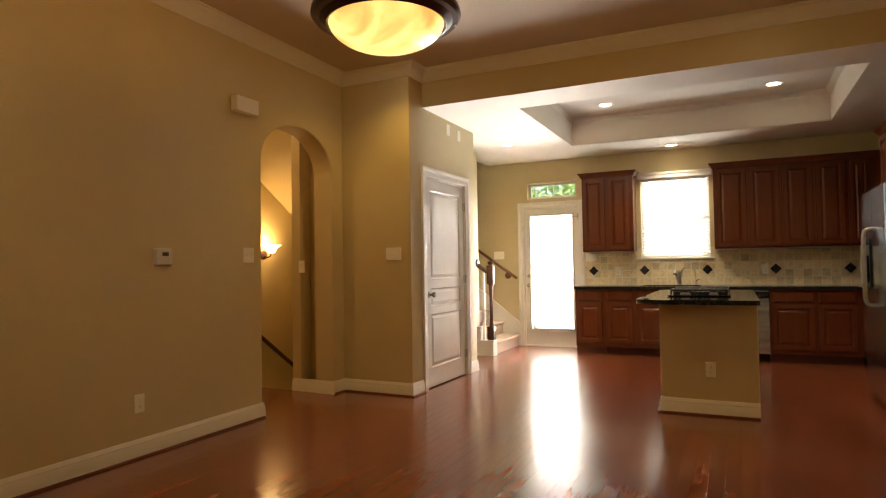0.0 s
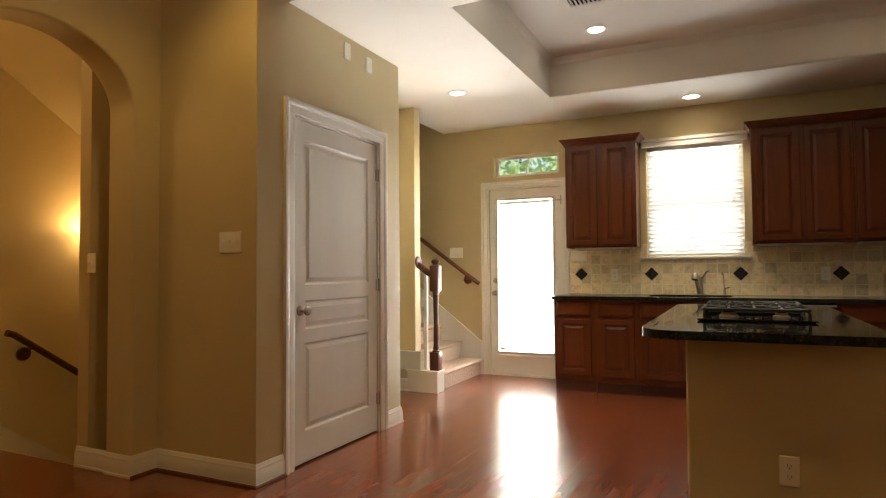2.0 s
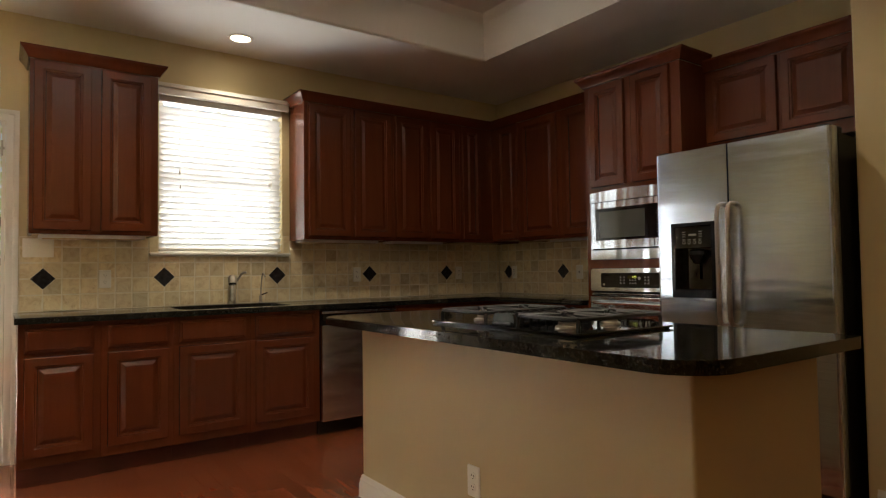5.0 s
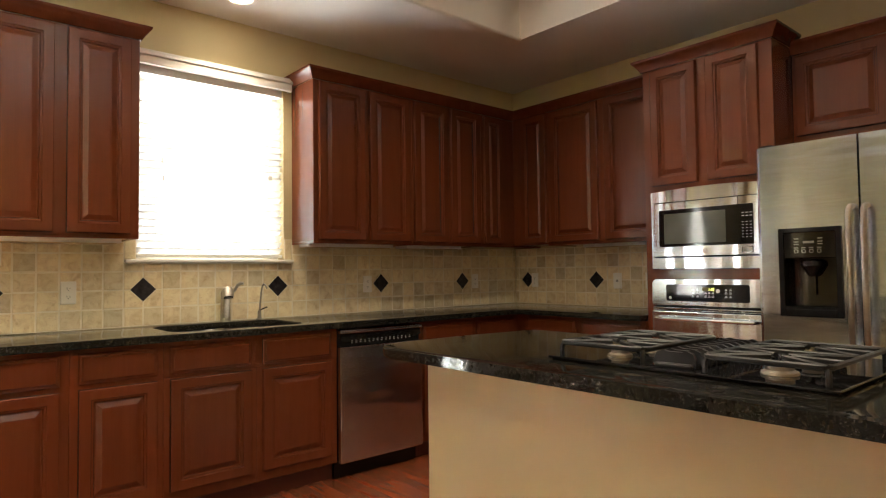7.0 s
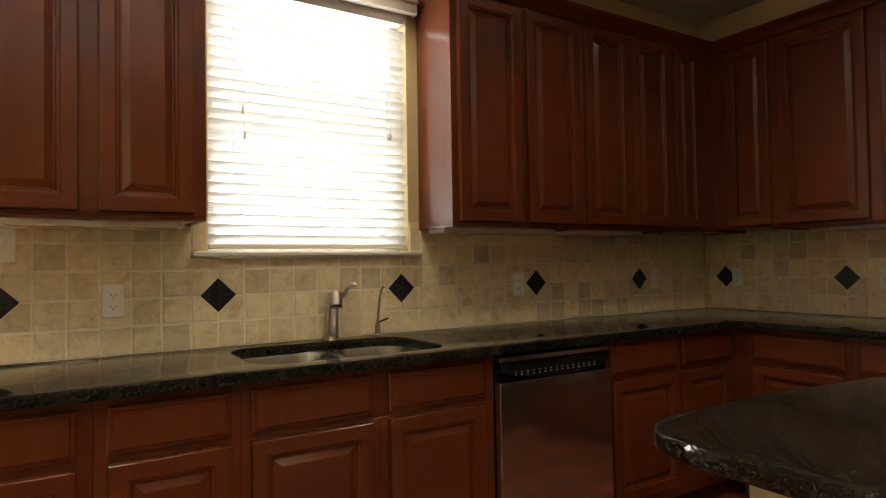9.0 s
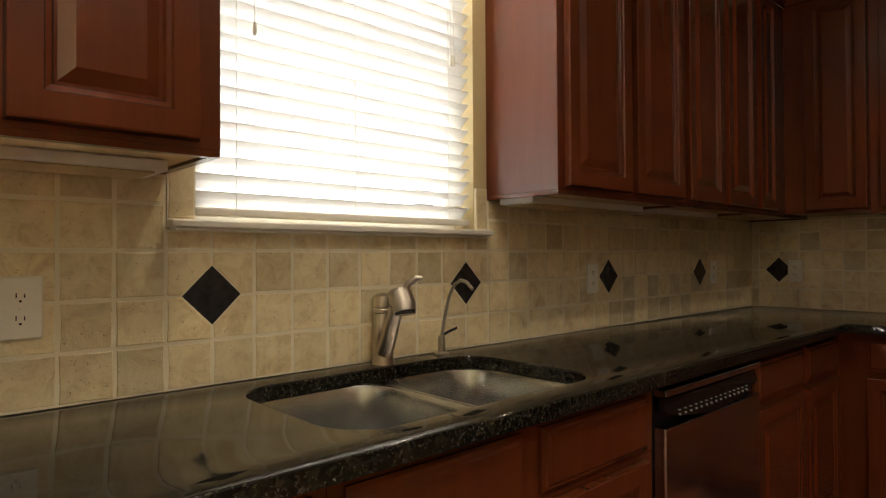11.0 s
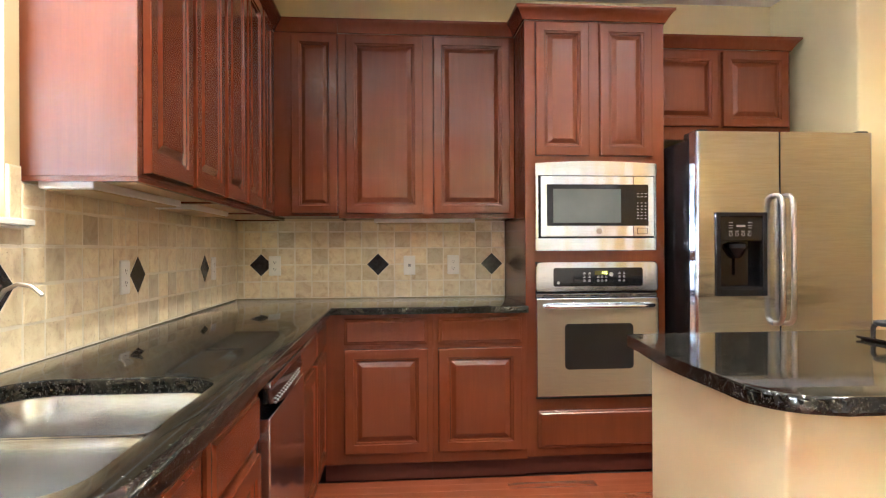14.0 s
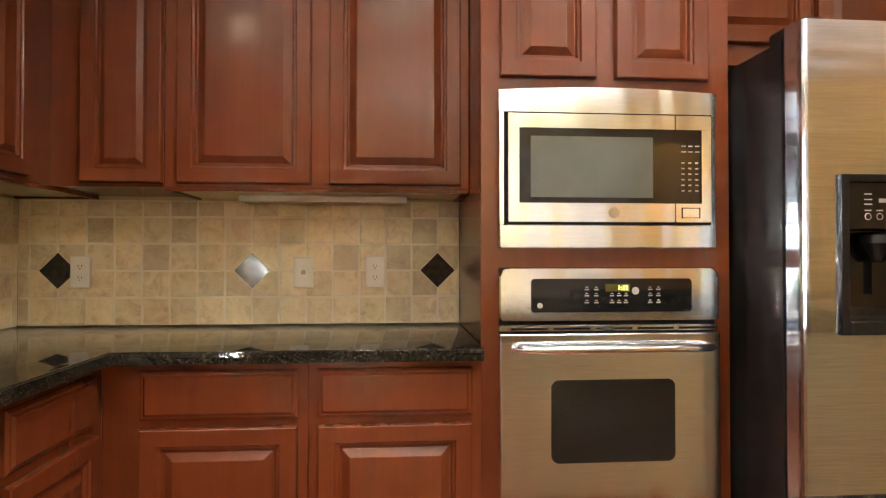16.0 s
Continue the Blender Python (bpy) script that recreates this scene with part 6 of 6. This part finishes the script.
def tree(x, y, h, seed):
    rnd = random.Random(seed)
    t = thing("tree", pose(x, y, -0.12), "leafy green tree in the yard", "tree", "trees in the yard")
    bm = bmesh.new()
    tube(bm, [(0, 0, 0), (0.05, 0.03, h * 0.35), (0.0, 0.1, h * 0.7)], 0.1, 10, [0.14, 0.10, 0.05])
    tips = []
    for k in range(9):
        a, z0 = rnd.uniform(0, 6.28), h * rnd.uniform(0.25, 0.6)
        e = Vector((math.cos(a) * rnd.uniform(0.8, 1.7), math.sin(a) * rnd.uniform(0.8, 1.7), z0 + rnd.uniform(0.4, 1.6)))
        tube(bm, [(0.03, 0.03, z0), e * 0.5 + Vector((0, 0, z0 * 0.55)), e], 0.03, 6, [0.05, 0.03, 0.012])
        tips.append(e)
    part("trunk", bm, BARK, t, "brown trunk with limbs", True)
    bm = bmesh.new()
    for _ in range(2600):
        c = rnd.choice(tips) + Vector((rnd.gauss(0, 0.45), rnd.gauss(0, 0.45), rnd.gauss(0, 0.4)))
        u = Vector((rnd.gauss(0, 1), rnd.gauss(0, 1), rnd.gauss(0, 1))).normalized()
        w = u.orthogonal().normalized()
        s = rnd.uniform(0.05, 0.10)
        bm.faces.new([bm.verts.new(c + p) for p in (u * s, w * s * 0.5, -u * s, -w * s * 0.5)])
    part("crown", bm, LEAF, t, "loose leafy crown")


for k, (x, y, h) in enumerate(((-4.6, 14.6, 4.6), (-2.3, 15.8, 5.2), (-6.8, 16.8, 5.5), (0.4, 16.4, 5.0))):
    tree(x, y, h, 10 + k)

# ---- backsplash tiles ----


def tile_poly(u0, u1, w0, w1, diamonds, rnd, half=0.0685):
    """A tile's outline, with the corners that meet a diamond cut off."""
    g = 0.0014
    out = []
    for (u, w), (du, dw) in zip(((u0, w0), (u1, w0), (u1, w1), (u0, w1)), ((1, 1), (-1, 1), (-1, -1), (1, -1))):
        if any(abs(u - a) < 0.004 and abs(w - b) < 0.004 for a, b in diamonds):
            first, second = (u + du * half, w + dw * g), (u + du * g, w + dw * half)
            out += [second, first] if (du, dw) in ((1, 1), (-1, -1)) else [first, second]
        else:
            out.append((u + du * (g + rnd.uniform(0.0006, 0.0026)), w + dw * (g + rnd.uniform(0.0006, 0.0026))))
    # worn edges: two more points a side, each pulled in a little
    cu, cw = (u0 + u1) / 2, (w0 + w1) / 2
    worn = []
    for (a, b), (c, d) in zip(out, out[1:] + out[:1]):
        worn.append((a, b))
        if math.hypot(c - a, d - b) < 0.03:
            continue
        for k in (0.3, 0.7):
            x, y, pull = a + (c - a) * k, b + (d - b) * k, rnd.uniform(0.0, 0.028)
            straight = abs(c - a) > 0.001 and abs(d - b) > 0.006
            worn.append((x, y) if straight else (x + (cu - x) * pull * (abs(d - b) > abs(c - a)), y + (cw - y) * pull * (abs(c - a) > abs(d - b))))
    return worn


def tiling(wall, columns, rows_of, diamonds, put, label):
    rnd = random.Random(5)
    grout = []
    for u0, u1 in columns:
        for w0, w1 in rows_of(u0, u1):
            if w1 - w0 < 0.012 or u1 - u0 < 0.012:
                continue
            grout.append((u0, u1, w0, w1))
            poly = tile_poly(u0, u1, w0, w1, diamonds, rnd)
            bm = prism(bmesh.new(), poly, 0.004, 0.0104 + rnd.uniform(-0.0006, 0.0007), put, 0.0020)
            part("tile", bm, TRAVERTINE, wall)
    bm = bmesh.new()
    for u0, u1, w0, w1 in grout:
        prism(bm, [(u0, w0), (u1, w0), (u1, w1), (u0, w1)], 0.0008, 0.0093, put)
    part("grout", bm, GROUT, wall, "pale sanded grout", kind="stuff")
    for a, b in diamonds:
        h = 0.0665
        lo, hi = min(c[0] for c in columns), max(c[1] for c in columns)
        if a - h < lo or a + h > hi:
            continue
        bm = prism(bmesh.new(), [(a - h, b), (a, b - h), (a + h, b), (a, b + h)], 0.004, 0.0112, put, 0.0015)
        part("accent_tile", bm, ACCENT, wall, "polished black diamond tile")


PUT_E = Matrix(((0, 0, -1, XE), (-1, 0, 0, 0), (0, 1, 0, 0), (0, 0, 0, 1)))
bs = thing("backsplash", Matrix.Identity(4), "tumbled travertine tile backsplash with black diamond accents behind the sink", "backsplash", "", "")
DIAM_N = [(-1.9, 1.11), (-1.2, 1.11), (-0.4, 1.11), (0.4, 1.11), (1.2, 1.11)]


def tiles_north():
    """Whole tiles across the joints near the window, cut only above the sill line."""
    base = [-2.024] + [round(-2.0 + 0.1 * k, 3) for k in range(1, 39)] + [XE - 0.011]
    low = list(zip(base, base[1:]))
    tiling(bs, low, lambda a, b: [(w0, min(w1, UZ0 - 0.003)) for w0, w1 in zip(ZJ, ZJ[1:]) if w0 < 1.205], DIAM_N, PUT_N, "")
    under = [c for c in low if c[1] > -1.299 and c[0] < -0.301]
    tiling(bs, under, lambda a, b: [(1.2105, 1.2545)], [], PUT_N, "")
    high = [c for c in low if c[1] <= -1.299 or c[0] >= -0.301]
    high = [(a, b) for a, b in high] + [(-1.297, -1.237), (-0.353, -0.303)]
    tiling(bs, high, lambda a, b: [(1.2105, 1.31), (1.31, UZ0 - 0.003 if not (-1.30 < (a + b) / 2 < -0.30) else 1.41)] if not (-1.30 < (a + b) / 2 < -0.30) else [(1.277, 1.41)], [], PUT_N, "")


ZJ = [CT + 0.0015, 1.01, 1.11, 1.21]
tiles_north()
be = thing("side_backsplash", Matrix.Identity(4), "tumbled travertine tile backsplash with black diamond accents beside the oven", "backsplash")
ZJ = [CT + 0.0015, 1.01, 1.11, 1.21, 1.31, 1.372]
YJ = [7.308] + [round(7.39 + 0.1 * k, 3) for k in range(16)] + [YN - 0.011]
YJ = [y for y in YJ if y <= YN - 0.011]
cols = [(-b, -a) for a, b in zip(YJ, YJ[1:])]
tiling(be, cols, lambda a, b: list(zip(ZJ, ZJ[1:])), [(-8.79, 1.11), (-8.09, 1.11), (-7.39, 1.11)], PUT_E, "")

# ---- floor planks ----


def planks():
    rnd = random.Random(3)
    W = 0.083
    lengths = [0.45, 0.62, 0.78, 0.94, 1.10, 1.30]
    meshes = {}

    def verts_of(w, n):
        g, b = 0.0004, 0.0005
        lo = [(g, g, -0.009), (w - g, g, -0.009), (w - g, n - g, -0.009), (g, n - g, -0.009)]
        mid = [(x, y, -b * 0.8) for x, y, _ in lo]
        top = [(g + b, g + b, 0), (w - g - b, g + b, 0), (w - g - b, n - g - b, 0), (g + b, n - g - b, 0)]
        return lo + mid + top
    faces = [(3, 2, 1, 0)] + [(a, (a + 1) % 4, 4 + (a + 1) % 4, 4 + a) for a in range(4)] + [(4 + a, 4 + (a + 1) % 4, 8 + (a + 1) % 4, 8 + a) for a in range(4)] + [(8, 9, 10, 11)]
    allv, allf, count = [], [], 0
    for x0, x1, y0, y1 in ((-3.55, 1.845, -3.2, 8.94), (-5.07, -3.55, 3.0, 4.93), (-5.1, -3.55, 6.66, 7.745)):
        x = x0
        while x < x1 - 0.001:
            w = min(W, x1 - x)
            y = y0 - rnd.uniform(0, 0.4)
            while y < y1:
                n = rnd.choice(lengths)
                a, b = max(y, y0), min(y + n, y1)
                y += n
                if b - a < 0.02:
                    continue
                hidden = (x > 1.2 and a > 5.6) or (x > 1.12 and b < 5.5) or (x > -0.6 and x < 0.0 and a > 5.4 and b < 7.1) or (x > -2.0 and a > 8.45)
                if hidden:
                    continue
                if -3.05 < x < -0.05 and a > 3.3 and x0 == -3.55 and count < 300:
                    key = (round(w, 4), round(b - a, 4))
                    if key not in meshes:
                        me = bpy.data.meshes.new("plank")
                        me.from_pydata(verts_of(w, b - a), [], faces)
                        me.materials.append(FLOORWOOD)
                        meshes[key] = me
                    p = new("plank", meshes[key])
                    p.location = (x, a, 0)
                    p.parent = floor_ob
                    count += 1
                else:
                    s = len(allv)
                    allv.extend((vx + x, vy + a, vz) for vx, vy, vz in verts_of(w, b - a))
                    allf.extend(tuple(i + s for i in f) for f in faces)
            x += w
    me = bpy.data.meshes.new("far_planks")
    me.from_pydata(allv, [], allf)
    me.materials.append(FLOORWOOD)
    ob = new("far_planks", me)
    ob.parent = floor_ob
    tagged(ob, "glossy red-brown hardwood planks", "", "", "stuff")


planks()
